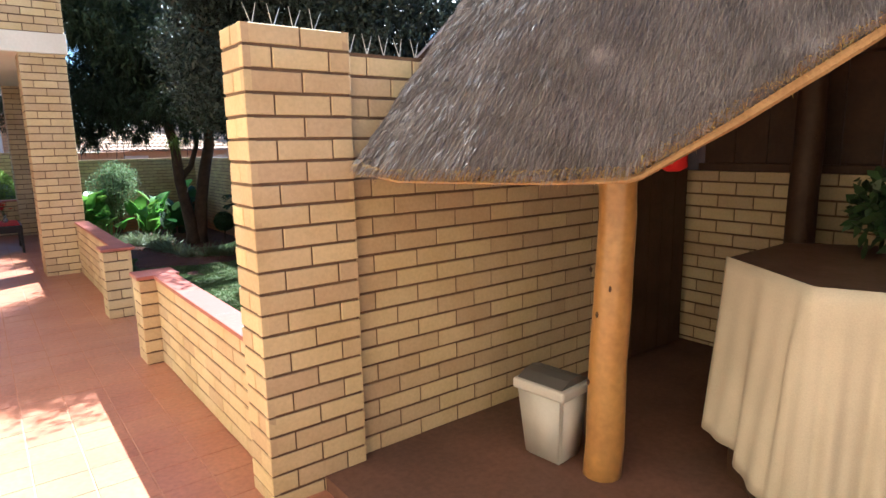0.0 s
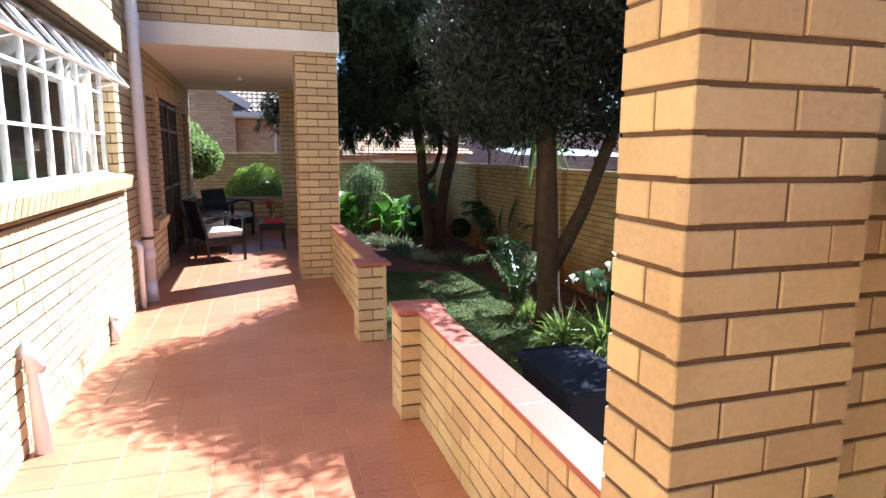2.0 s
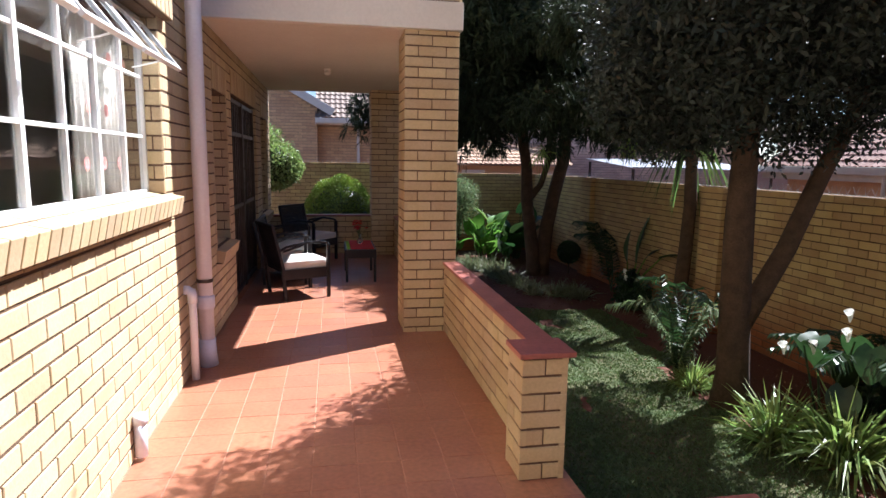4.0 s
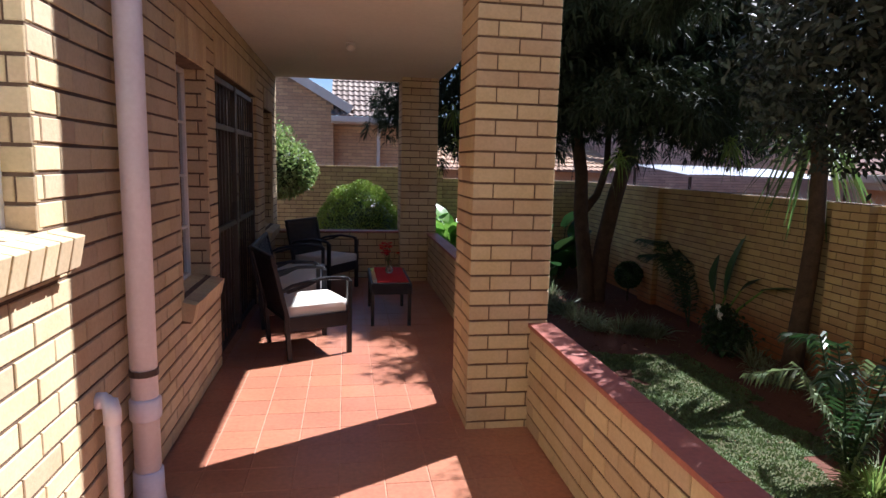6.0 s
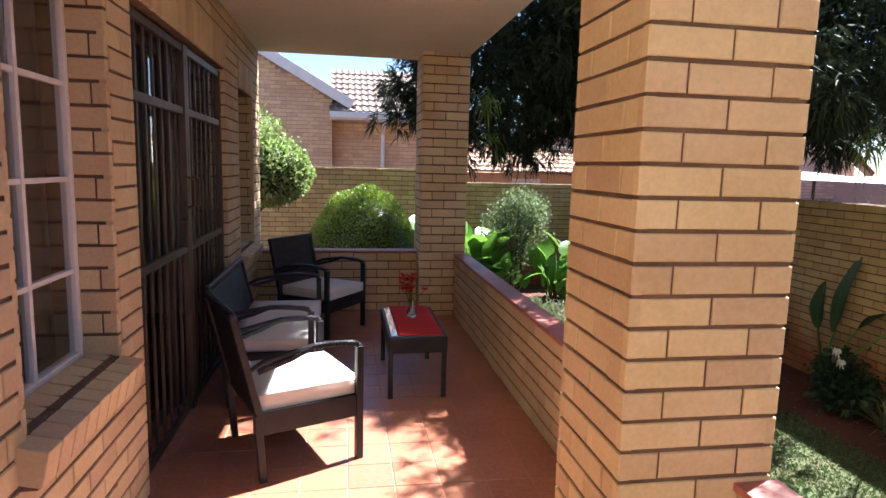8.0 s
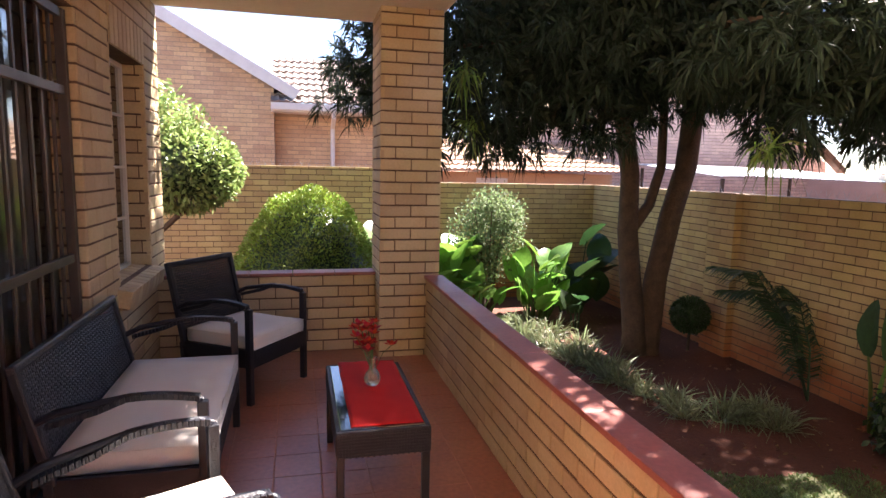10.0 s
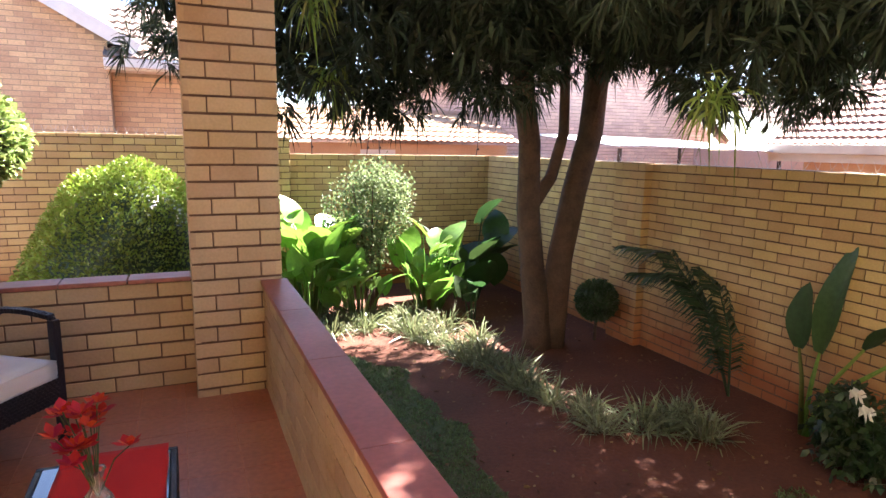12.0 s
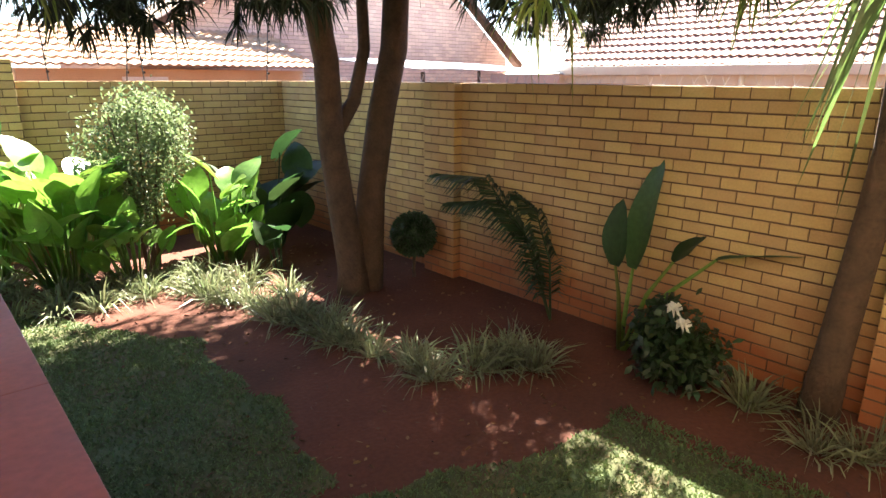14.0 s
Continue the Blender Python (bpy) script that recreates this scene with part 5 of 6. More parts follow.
for k in range(9):
    a, r, h = rng.uniform(0, 6.28), rng.uniform(0.05, 0.35), rng.uniform(0.45, 0.85)
    top = Vector((r * math.cos(a), r * math.sin(a), h))
    part("stalk", tube([(0, 0, -0.03), top * 0.6, top], [0.012, 0.009, 0.007], 6), LEAF_DARK, arum)
    lf = new("leaf", EAR_DARK)
    lf.parent = arum
    lf.matrix_basis = Matrix.Translation(top) @ pose(0, 0, 0, rng.uniform(-60, 0), 0, rng.uniform(0, 360)) @ Matrix.Scale(0.28, 4)
for q in ((-0.25, -0.1, 0.78), (-0.05, -0.2, 0.9), (0.2, 0.05, 0.98), (-0.3, 0.15, 0.7)):
    bm = tube([q, (q[0], q[1], q[2] + 0.05), (q[0] - 0.02, q[1], q[2] + 0.10)], [0.006, 0.02, 0.038], 12, cap=False)
    part("flower", bm, PETAL_WHITE, arum, "white arum bloom", True)

# lawn
def on_lawn(x, y):
    w = 0.16 * noise.noise(Vector((x * 1.1, y * 1.1, 0))) + 0.12 * noise.noise(Vector((x * 3, y * 3, 4)))
    bare = noise.noise(Vector((x * 1.5 + 3, y * 1.2, 9))) + 0.4 * noise.noise(Vector((x * 3.6, y * 3.6, 1)))
    if y + w > 12.3:
        return 1.15 < x < 2.42 - max(0.0, y - 14.6) * 0.6 + w and y < 16.2 and bare < 0.75
    edge = (4.2 if y > 10.3 else 3.9 if y > 9.2 else 3.55) + w
    return 1.15 < x < edge and 6.2 < y and y - 12.2 + (x - 2.4) * 0.30 + w < 0 and bare < 0.62


turf_v, turf_f = [], []
for a in range(56):
    for b in range(196):
        x, y = 1.15 + a * 0.05, 6.2 + b * 0.05
        if on_lawn(x + 0.025, y + 0.025):
            k = len(turf_v)
            turf_v += [(x + p, y + q, GROUND + 0.006 + 0.004 * noise.noise(Vector(((x + p) * 4, (y + q) * 4, 0)))) for p, q in ((0, 0), (0.05, 0), (0.05, 0.05), (0, 0.05))]
            turf_f.append((k, k + 1, k + 2, k + 3))
tagged(mesh_from("turf", turf_v, turf_f, material("turf_mat", (0.055, 0.085, 0.025), 0.95, (0.09, 0.075, 0.035), 3.0, 0.5, 60.0)), "matted turf under the lawn", "grass", kind="stuff")
rr = np.random.default_rng(77)
cand = np.stack([rr.uniform(1.15, 4.1, 160000), rr.uniform(6.2, 15.9, 160000)], 1)
keep = np.array([on_lawn(x, y) for x, y in cand])
cand = cand[keep]
P = np.concatenate([cand, np.full((len(cand), 1), GROUND - 0.002)], 1)
D = directions(len(P), rr, 1.6)
V, F = blades(P, D, rr.uniform(0.03, 0.065, len(P)), rr.uniform(0.003, 0.006, len(P)), 0.4, rr, 0.8)
tagged(mesh_from("lawn", V.tolist(), F, GRASS), "short patchy lawn of creeping grass", "grass", kind="stuff")
# pebbles and fallen leaves on the soil
rr = np.random.default_rng(78)
P = np.stack([rr.uniform(1.3, 5.0, 1600), rr.uniform(6.5, 17.0, 1600), np.full(1600, GROUND + 0.006)], 1)
V, F = blades(P, rr.normal(size=(1600, 3)) * [1, 1, 0.15], rr.uniform(0.02, 0.06, 1600), rr.uniform(0.006, 0.014, 1600), 0.0, rr, 0.4)
tagged(mesh_from("leaf_litter", V.tolist(), F, material("dry_leaf", (0.20, 0.11, 0.055), 0.8, (0.12, 0.06, 0.03), 3.0, 0.1, piece=0.4)), "scattered dry leaves on the soil", "leaves", kind="stuff")

pav = tagged(link("paving", box(1.17, 3.92, 2.47, 6.4, GROUND - 0.1, GROUND + 0.03, 0.01), CONCRETE), "pale concrete paving in the yard", "paving", kind="structure")

# wheeled refuse bin behind the low wall
wb = thing("wheeled_bin", "black wheeled refuse bin with a closed lid", "bin", pose(1.84, 4.17, GROUND + 0.03) @ Matrix.Diagonal((0.76, 0.86, 1.0, 1)))
BLACK = material("black_plastic", (0.014, 0.018, 0.034), 0.7, (0.010, 0.013, 0.025), 4.0, 0.05, 80.0, spec=0.12)
bm = bmesh.new()
lo, hi = [(-0.2, -0.24), (0.2, -0.24), (0.2, 0.22), (-0.2, 0.22)], [(-0.27, -0.34), (0.27, -0.34), (0.27, 0.32), (-0.27, 0.32)]
vl = [bm.verts.new((x, y, 0.04)) for x, y in lo]
vh = [bm.verts.new((x, y, 0.98)) for x, y in hi]
bm.faces.new(vl[::-1])
bm.faces.new(vh)
for i in range(4):
    bm.faces.new((vl[i], vl[(i + 1) % 4], vh[(i + 1) % 4], vh[i]))
bmesh.ops.bevel(bm, geom=bm.edges[:], offset=0.025, segments=2, affect="EDGES")
part("body", bm, BLACK, wb)
part("rim", box(-0.29, 0.29, -0.36, 0.34, 0.95, 1.0, 0.012), BLACK, wb)
bm = bmesh.new()
bmesh.ops.create_grid(bm, x_segments=12, y_segments=14, size=0.5)
for v in bm.verts:
    x, y = v.co.x * 2, v.co.y * 2
    v.co = (x * 0.30, y * 0.38, 1.012 + 0.028 * (1 - x ** 4) * (1 - y ** 4))
ld = part("lid", bm, BLACK, wb, "black domed lid", True)
ld.modifiers.new("thickness", "SOLIDIFY").thickness = 0.012
part("lid_lip", box(-0.28, 0.28, -0.42, -0.375, 1.0, 1.022, 0.008), BLACK, wb)
part("handle", tube([(-0.2, 0.35, 0.97), (-0.2, 0.42, 1.0), (0.2, 0.42, 1.0), (0.2, 0.35, 0.97)], 0.016, 8), BLACK, wb)
for sx in (-1, 1):
    wheel = part("wheel", tube([(sx * 0.22, 0.25, 0.10), (sx * 0.27, 0.25, 0.10)], 0.10, 20), BLACK, wb)
    part("hub", tube([(sx * 0.265, 0.25, 0.10), (sx * 0.278, 0.25, 0.10)], 0.04, 14), BIN, wheel)

# spikes on the wall tops
SPIKE = material("galvanised_wire", (0.55, 0.55, 0.54), 0.4, (0.45, 0.45, 0.44), 9.0, 0.02, metal=0.8)
bm = bmesh.new()
for dx in (-1, 1):
    tube([(0, 0, 0), (dx * 0.03, dx * 0.01, 0.085)], [0.0028, 0.0012], 5, bm)
sp = bpy.data.meshes.new("spike")
bm.to_mesh(sp)
bm.free()
sp.materials.append(SPIKE)


def spike_strip(x0, y0, x1, y1, z, step, label):
    t = thing("spike_strip", label, "spikes", pose(x0, y0, z), "wall spikes")
    L = math.hypot(x1 - x0, y1 - y0)
    m = obox(pose((x1 - x0) / 2, (y1 - y0) / 2, 0.004, 0, 0, math.degrees(math.atan2(y1 - y0, x1 - x0))), L, 0.014, 0.005)
    part("base_strip", m, SPIKE, t)
    for k in range(int(L / step)):
        u = (k + 0.5) * step / L
        o = new("spike", sp)
        o.parent = t
        o.matrix_basis = pose((x1 - x0) * u, (y1 - y0) * u, 0.006, random.uniform(-8, 8), random.uniform(-8, 8), math.degrees(math.atan2(y1 - y0, x1 - x0)))


spike_strip(0.97, 2.35, 1.35, 2.35, 1.918, 0.085, "galvanised spikes along the tall pier")
spike_strip(1.40, 2.37, 4.9, 2.37, 1.85, 0.085, "galvanised spikes along the shelter wall")
spike_strip(GX + 0.11, 8.0, GX + 0.11, 17.7, TOP, 0.11, "galvanised spikes along the garden wall")
spike_strip(-2.0, GY + 0.06, 1.85, GY + 0.06, 1.42, 0.11, "galvanised spikes along the back wall")

# electric fence stays behind the back wall
for k, x in enumerate((2.35, 3.15, 3.35, 4.95)):
    ef = thing("fence_stay", "thin steel fence stay with black insulators", "fence", pose(x, GY + 0.14, TOP - 0.02), "electric fence stays")
    lean = 0.12 * (k % 2)
    part("rod", tube([(0, 0, 0), (lean, 0.1, 0.75)], 0.008, 6), STEEL, ef)
    for j in range(5):
        z = 0.12 + 0.14 * j
        part("insulator", tube([(lean * z / 0.75, 0.1 * z / 0.75 - 0.02, z), (lean * z / 0.75, 0.1 * z / 0.75 - 0.05, z)], 0.016, 8), DARK, ef)

# ---- neighbours ----
def tile_roof(name, parent, m, width, slope, pitch, course, mat, label=""):
    """Rows of rolled roof tiles in the local x-y plane of m, y up the slope; every course steps over the one below."""
    nx, ny = int(width / pitch), int(slope / course)
    verts, faces = [], []
    seg = 6
    for j in range(ny):
        for end in (0, 1):
            y = j * course + end * (course + 0.03)
            lift = 0.035 * (1 - end)
            for i in range(nx * seg + 1):
                u = i / seg
                z = 0.028 * (0.5 + 0.5 * math.cos(2 * math.pi * u)) ** 1.5 + lift
                verts.append((m @ Vector((u * pitch, y, z)))[:])
        b = j * 2 * (nx * seg + 1)
        for i in range(nx * seg):
            faces.append((b + i, b + i + 1, b + nx * seg + 2 + i, b + nx * seg + 1 + i))
    # the drop at each course's lower edge
    for j in range(ny):
        b = j * 2 * (nx * seg + 1)
        k = len(verts)
        for i in range(nx * seg + 1):
            p = Vector(verts[b + i]) - m.to_3x3() @ Vector((0, 0, 0.035))
            verts.append(p[:])
        for i in range(nx * seg):
            faces.append((k + i, k + i + 1, b + i + 1, b + i))
    ob = mesh_from(name, verts, faces, mat, parent, label)
    ob["kind"] = "stuff"
    return ob


# house beyond the back wall: gable wall and a lower tiled roof beside it
nh = thing("neighbour_house", "orange face-brick neighbour house with a tiled roof and white gable board", "house", pose(0, 21.0, GROUND))
g0 = -GROUND
core = bmesh.new()
ridge_x, ridge_z = -6.0, 6.15
eave_x, eave_z = -0.36, 2.95
v = [bm_v for bm_v in ((-12.0, 0, 0), (eave_x, 0, 0), (eave_x, 0, eave_z + g0), (ridge_x, 0, ridge_z + g0), (-12.0, 0, eave_z + g0))]
a = [core.verts.new(p) for p in v]
b = [core.verts.new((p[0], 4.0, p[2])) for p in v]
core.faces.new(a)
core.faces.new(b[::-1])
for i in range(5):
    core.faces.new((a[i], b[i], b[(i + 1) % 5], a[(i + 1) % 5]))
bmesh.ops.recalc_face_normals(core, faces=core.faces)
gw = part("gable_wall", core, MORTAR_FAR, nh)
wing = part("wing_wall", box(eave_x, 1.9, 0.35, 4.0, 0, 2.5 + g0), MORTAR_FAR, nh)


def far_bricks(owner, x0, x1, y, z0, ztop, mat, normal=(0, -1, 0)):
    verts, faces = [], []
    rng = random.Random(5)
    z, k = z0, 0
    while True:
        zz = z + BH
        if zz > 7.5 or (callable(ztop) is False and zz > ztop):
            break
        x = x0 - (PITCH / 2 if k % 2 else 0)
        while x < x1:
            p, q = max(x, x0), min(x + BL, x1)
            lim = ztop((p + q) / 2) if callable(ztop) else ztop
            if q - p > 0.03 and zz < lim:
                i = len(verts)
                d = y - 0.006
                verts += [(p, d, z), (q, d, z), (q, d, zz), (p, d, zz), (p, y + 0.01, z), (q, y + 0.01, z), (q, y + 0.01, zz), (p, y + 0.01, zz)]
                faces += [(i, i + 1, i + 2, i + 3), (i + 4, i + 5, i + 1, i), (i + 3, i + 2, i + 6, i + 7), (i + 4, i, i + 3, i + 7), (i + 1, i + 5, i + 6, i + 2)]
            x += PITCH
        z += COURSE
        k += 1
    ob = mesh_from("brickwork", verts, faces, mat, owner)
    ob["kind"] = "stuff"
    return ob


far_bricks(gw, -6.5, eave_x, 0, 1.9, lambda x: g0 + eave_z + (eave_x - x) * (ridge_z - eave_z) / (eave_x - ridge_x), BRICK_RED)
far_bricks(wing, eave_x + 0.01, 1.9, 0.35, 1.9, 2.45 + g0, BRICK_RED)
s = (ridge_z - eave_z) / (eave_x - ridge_x)
ang = math.degrees(math.atan(s))
L = (eave_x + 0.45 - ridge_x) / math.cos(math.radians(ang))
part("barge_board", obox(pose((ridge_x + eave_x + 0.45) / 2, -0.16, g0 + (ridge_z + eave_z - 0.45 * s) / 2 + 0.10, 0, ang, 0), L, 0.03, 0.22, 0.004), WHITE, nh, "white gable board")
part("gable_soffit", obox(pose((ridge_x + eave_x + 0.45) / 2, -0.06, g0 + (ridge_z + eave_z - 0.45 * s) / 2 + 0.12, 0, ang, 0), L, 0.2, 0.02), WHITE, nh)
tile_roof("main_roof", nh, pose(eave_x + 0.5, -0.15, g0 + eave_z - 0.5 * s + 0.02) @ pose(0, 0, 0, 0, 0, 90) @ pose(0, 0, 0, ang), 4.0, L, 0.15, 0.31, ROOF)
tile_roof("wing_roof", nh, pose(eave_x - 0.05, -0.25, g0 + 2.63, 30), 2.5, 2.65, 0.15, 0.30, ROOF)
gt = part("gutter", box(eave_x - 0.05, 2.0, -0.27, -0.15, g0 + 2.50, g0 + 2.64, 0.01), WHITE, nh, "white box gutter")
part("fascia_board", box(eave_x - 0.05, 2.0, -0.148, 0.348, g0 + 2.47, g0 + 2.60), WHITE, nh)
part("downpipe", tube([(0.80, -0.2, g0 + 2.5), (0.80, -0.2, g0 + 2.4), (0.80, 0.27, g0 + 2.2), (0.80, 0.27, 0.2)], 0.045, 10), WHITE, nh)

# pink brick house past the wall corner
ph = thing("pink_house", "pale pink face-brick house with a gable end and dark verge", "house", pose(9.6, 22.5, GROUND))
v = [(-5.2, 0, 0), (5.0, 0, 0), (5.0, 0, 2.5), (0.6, 0, 5.9), (-5.2, 0, 2.5)]
bm = bmesh.new()
a = [bm.verts.new(p) for p in v]
b = [bm.verts.new((p[0], 6, p[2])) for p in v]
bm.faces.new(a)
bm.faces.new(b[::-1])
for i in range(5):
    bm.faces.new((a[i], b[i], b[(i + 1) % 5], a[(i + 1) % 5]))
bmesh.ops.recalc_face_normals(bm, faces=bm.faces)
pw = part("gable_wall", bm, MORTAR_FAR, ph)
far_bricks(pw, -5.2, 5.0, 0, 1.6, lambda x: 2.5 + (5.0 - x) * 3.4 / 4.4 if x > 0.6 else 2.5 + (x + 5.2) * 3.4 / 5.8, BRICK_PINK)
ang = math.degrees(math.atan(3.4 / 4.4))
part("verge", obox(pose(2.95, -0.15, 4.22, 0, ang, 0), 6.2, 0.25, 0.14, 0.004), DARKWOOD, ph, "dark timber verge")
ang2 = math.degrees(math.atan(3.4 / 5.8))
part("verge", obox(pose(-2.4, -0.15, 4.28, 0, -ang2, 0), 6.9, 0.25, 0.14, 0.004), DARKWOOD, ph, "dark timber verge")
cp = thing("carport", "pale metal carport roof behind the garden wall", "carport", pose(8.6, 19.8, GROUND))
bm = bmesh.new()
prev = None
for i in range(81):
    x = -0.7 + 4.4 * i / 80
    z = 2.16 + 0.012 * (i % 2) - 0.02 * abs(x)
    vv = (bm.verts.new((x, -1.5, z)), bm.verts.new((x, 1.5, z + 0.24)))
    if prev:
        bm.faces.new((prev[0], vv[0], vv[1], prev[1]))
    prev = vv
rf = part("roof_sheet", bm, METAL_ROOF, cp)
rf.modifiers.new("thickness", "SOLIDIFY").thickness = 0.02
for x in (-0.6, 3.6):
    for y in (-1.4, 1.4):
        part("post", tube([(x, y, 0), (x, y, 2.10 + (0.19 if y > 0 else 0))], 0.04, 10), STEEL, cp)

# long house beside the garden, low tiled roof
rh = thing("side_house", "neighbour house with a pinkish tiled roof and white gutter", "house", pose(12.0, 0, GROUND))
part("side_wall", box(0.40, 9, -2.0, 18.0, 0, 2.14), BRICK_RED, rh)
tile_roof("roof", rh, pose(0.0, 18.55, 2.22, 0, 0, -90) @ pose(0, 0, 0, 29), 22.0, 7.2, 0.155, 0.30, ROOF_RED, "pinkish red rolled tiles")
part("gutter", box(-0.14, 0.0, -3.4, 18.55, 2.06, 2.24, 0.012), GUTTER, rh, "cream gutter")
part("eave_board", box(-0.02, 0.42, -3.4, 18.5, 1.90, 2.055), GUTTER, rh)
part("verge_board", obox(pose(3.15, 18.57, 3.93, 0, -29, 0), 7.2, 0.04, 0.18, 0.004), GUTTER, rh, "cream verge board")
for y in (3.0, 9.0, 14.6):
    part("downpipe", tube([(-0.06, y, 2.06), (-0.06, y, 0.0)], 0.045, 10), GUTTER, rh)
fh = thing("far_house", "distant house with a pale tiled roof", "house", pose(17.0, 19.0, GROUND))
part("wall", box(-3, 3.5, 0, 5, 0, 2.1), BRICK_PINK, fh)
tile_roof("roof", fh, pose(-3.2, -0.3, 2.1, 26), 7.0, 3.6, 0.15, 0.31, ROOF)
part("gutter", box(-3.2, 3.8, -0.42, -0.28, 1.98, 2.12, 0.01), WHITE, fh)
# lower orange house seen over the back wall
lh = thing("low_house", "low orange brick outbuilding behind the back wall", "house", pose(4.0, 20.2, GROUND))
part("wall", box(-1.6, 3.0, 0.6, 3, 0, 2.12), BRICK_RED, lh)
part("window", box(-0.2, 0.5, 0.58, 0.62, 1.75, 2.0), WHITE, lh, "white window frame")
tile_roof("roof", lh, pose(-1.8, 0.3, 2.15, 20), 5.0, 2.2, 0.15, 0.30, ROOF_PALE)
# trees beyond the walls
for k, (x, y, s) in enumerate(((16.0, 32.0, 1.3), (24, 24, 1.3), (10.5, 2.5, 1.2))):
    ft = thing("far_tree", "leafy tree beyond the neighbouring roofs", "tree", pose(x, y, GROUND), "far trees")
    part("trunk", tube([(0, 0, -0.1), (0.1, 0, 2.0 * s), (0, 0, 3.6 * s)], [0.2 * s, 0.15 * s, 0.06 * s], 10), BARK, ft)
    P = crown_points([((0, 0, 4.0 * s), (1.9 * s, 1.9 * s, 1.6 * s)), ((0.9 * s, 0.3, 3.2 * s), (1.2 * s, 1.2 * s, 1.0 * s)), ((-1.0 * s, 0, 3.4 * s), (1.2 * s, 1.2 * s, 1.0 * s))], 1100, RNG, 0.5, 0.0)
    crown("crown", ft, P, 7, (0.15, 0.3), (0.045, 0.075), (0, 0.5), LEAF_DARK, 300 + k, 0.1, 0.2)

# ---- thatched shelter ----
lapa = thing("thatched_shelter", "grey thatched shelter roof on varnished poles beside the wall", "shelter", pose(0, 0, 0))
# the last three eave points are unseen, set low to dim the shelter inside
EAVE = [Vector(p) for p in ((1.45, 2.24, 1.40), (1.30, 2.10, 1.39), (1.25, 1.80, 1.375), (1.30, 1.50, 1.38), (1.43, 1.27, 1.38), (1.63, 1.11, 1.385), (1.85, 0.92, 1.55), (2.2, 0.60, 1.85), (2.25, 0.3, 1.80), (1.85, -0.4, 1.45), (1.8, -4.8, 1.42))]
TOPS = [Vector(p) for p in ((2.85, 2.2, 3.0), (2.9, 2.2, 3.15), (2.95, 2.15, 3.25), (3.0, 2.0, 3.35), (3.05, 1.8, 3.4), (3.2, 1.6, 3.4), (3.35, 1.4, 3.4), (3.5, 1.2, 3.42), (3.8, 0.6, 3.42), (4.2, -0.4, 3.42), (4.2, -4.8, 3.42))]


def bez(pts, u):
    s = u * (len(pts) - 1)
    i = min(int(s), len(pts) - 2)
    return pts[i].lerp(pts[i + 1], s - i)


TH = 0.16
nu, nv = 60, 24
bm = bmesh.new()
grid = []
for i in range(nu + 1):
    u = i / nu
    e, t_ = bez(EAVE, u), bez(TOPS, u)
    col = []
    for j in range(nv + 1):
        v_ = j / nv
        p = e.lerp(t_, v_)
        p += Vector((0, 0, 1)) * (0.04 * math.sin(math.pi * v_) + 0.02 * noise.noise(p * 5))
        col.append(p)
    grid.append(col)
up = [[bm.verts.new(p) for p in col] for col in grid]
dn = [[bm.verts.new(p + Vector((0.06, -0.02, -min(TH, 0.03 + 0.03 * j)))) for j, p in enumerate(col)] for col in grid]
for i in range(nu):
    for j in range(nv):
        bm.faces.new((up[i][j], up[i + 1][j], up[i + 1][j + 1], up[i][j + 1]))
        bm.faces.new((dn[i][j + 1], dn[i + 1][j + 1], dn[i + 1][j], dn[i][j]))
    bm.faces.new((up[i + 1][0], up[i][0], dn[i][0], dn[i + 1][0]))
for i in (0, nu):
    for j in range(nv):
        bm.faces.new((up[i][j], up[i][j + 1], dn[i][j + 1], dn[i][j]))
bmesh.ops.recalc_face_normals(bm, faces=bm.faces)
part("thatch_bed", bm, THATCH, lapa)
# loose straws over the bed, lying down the slope
rr = np.random.default_rng(401)
N = 105000
P, D = [], []
uu, vv = rr.uniform(0, 0.9, N), rr.uniform(0.0, 0.95, N) ** 1.2
for u, v_ in zip(uu, vv):
    e, t_ = bez(EAVE, u), bez(TOPS, u)
    p = e.lerp(t_, v_)
    P.append((p.x, p.y, p.z + 0.04 * math.sin(math.pi * v_) + 0.008))
    d = (e - t_).normalized()
    D.append((d.x, d.y, d.z))
P, D = np.array(P), np.array(D)
P[:, 2] += rr.uniform(0.0, 0.012, N)
clump = np.array([noise.noise(Vector(p) * 14) for p in P])
P[:, 2] += 0.014 * clump
D = D + rr.normal(size=D.shape) * 0.10 + np.array([[0, 0, 0.08]]) + 0.07 * clump[:, None] * np.array([[1, -1, 0.5]])
V, F = blades(P, D, rr.uniform(0.03, 0.075, N), rr.uniform(0.0007, 0.0015, N), 0.12, rr, 0.9)
st_ = mesh_from("straw_cover", V.tolist(), F, THATCH, lapa)
st_["kind"] = "stuff"
# honey-coloured cut edge of the thatch
band = [bez(EAVE, k / 60 * 0.95) + Vector((0.03, -0.02, -0.03)) for k in range(61)]
part("cut_edge", tube(band, [0.005 + 0.009 * min(1, max(0, k - 24) / 10) for k in range(61)], 8, wobble=0.5), THATCH_CUT, lapa, "honey-coloured cut thatch edge")
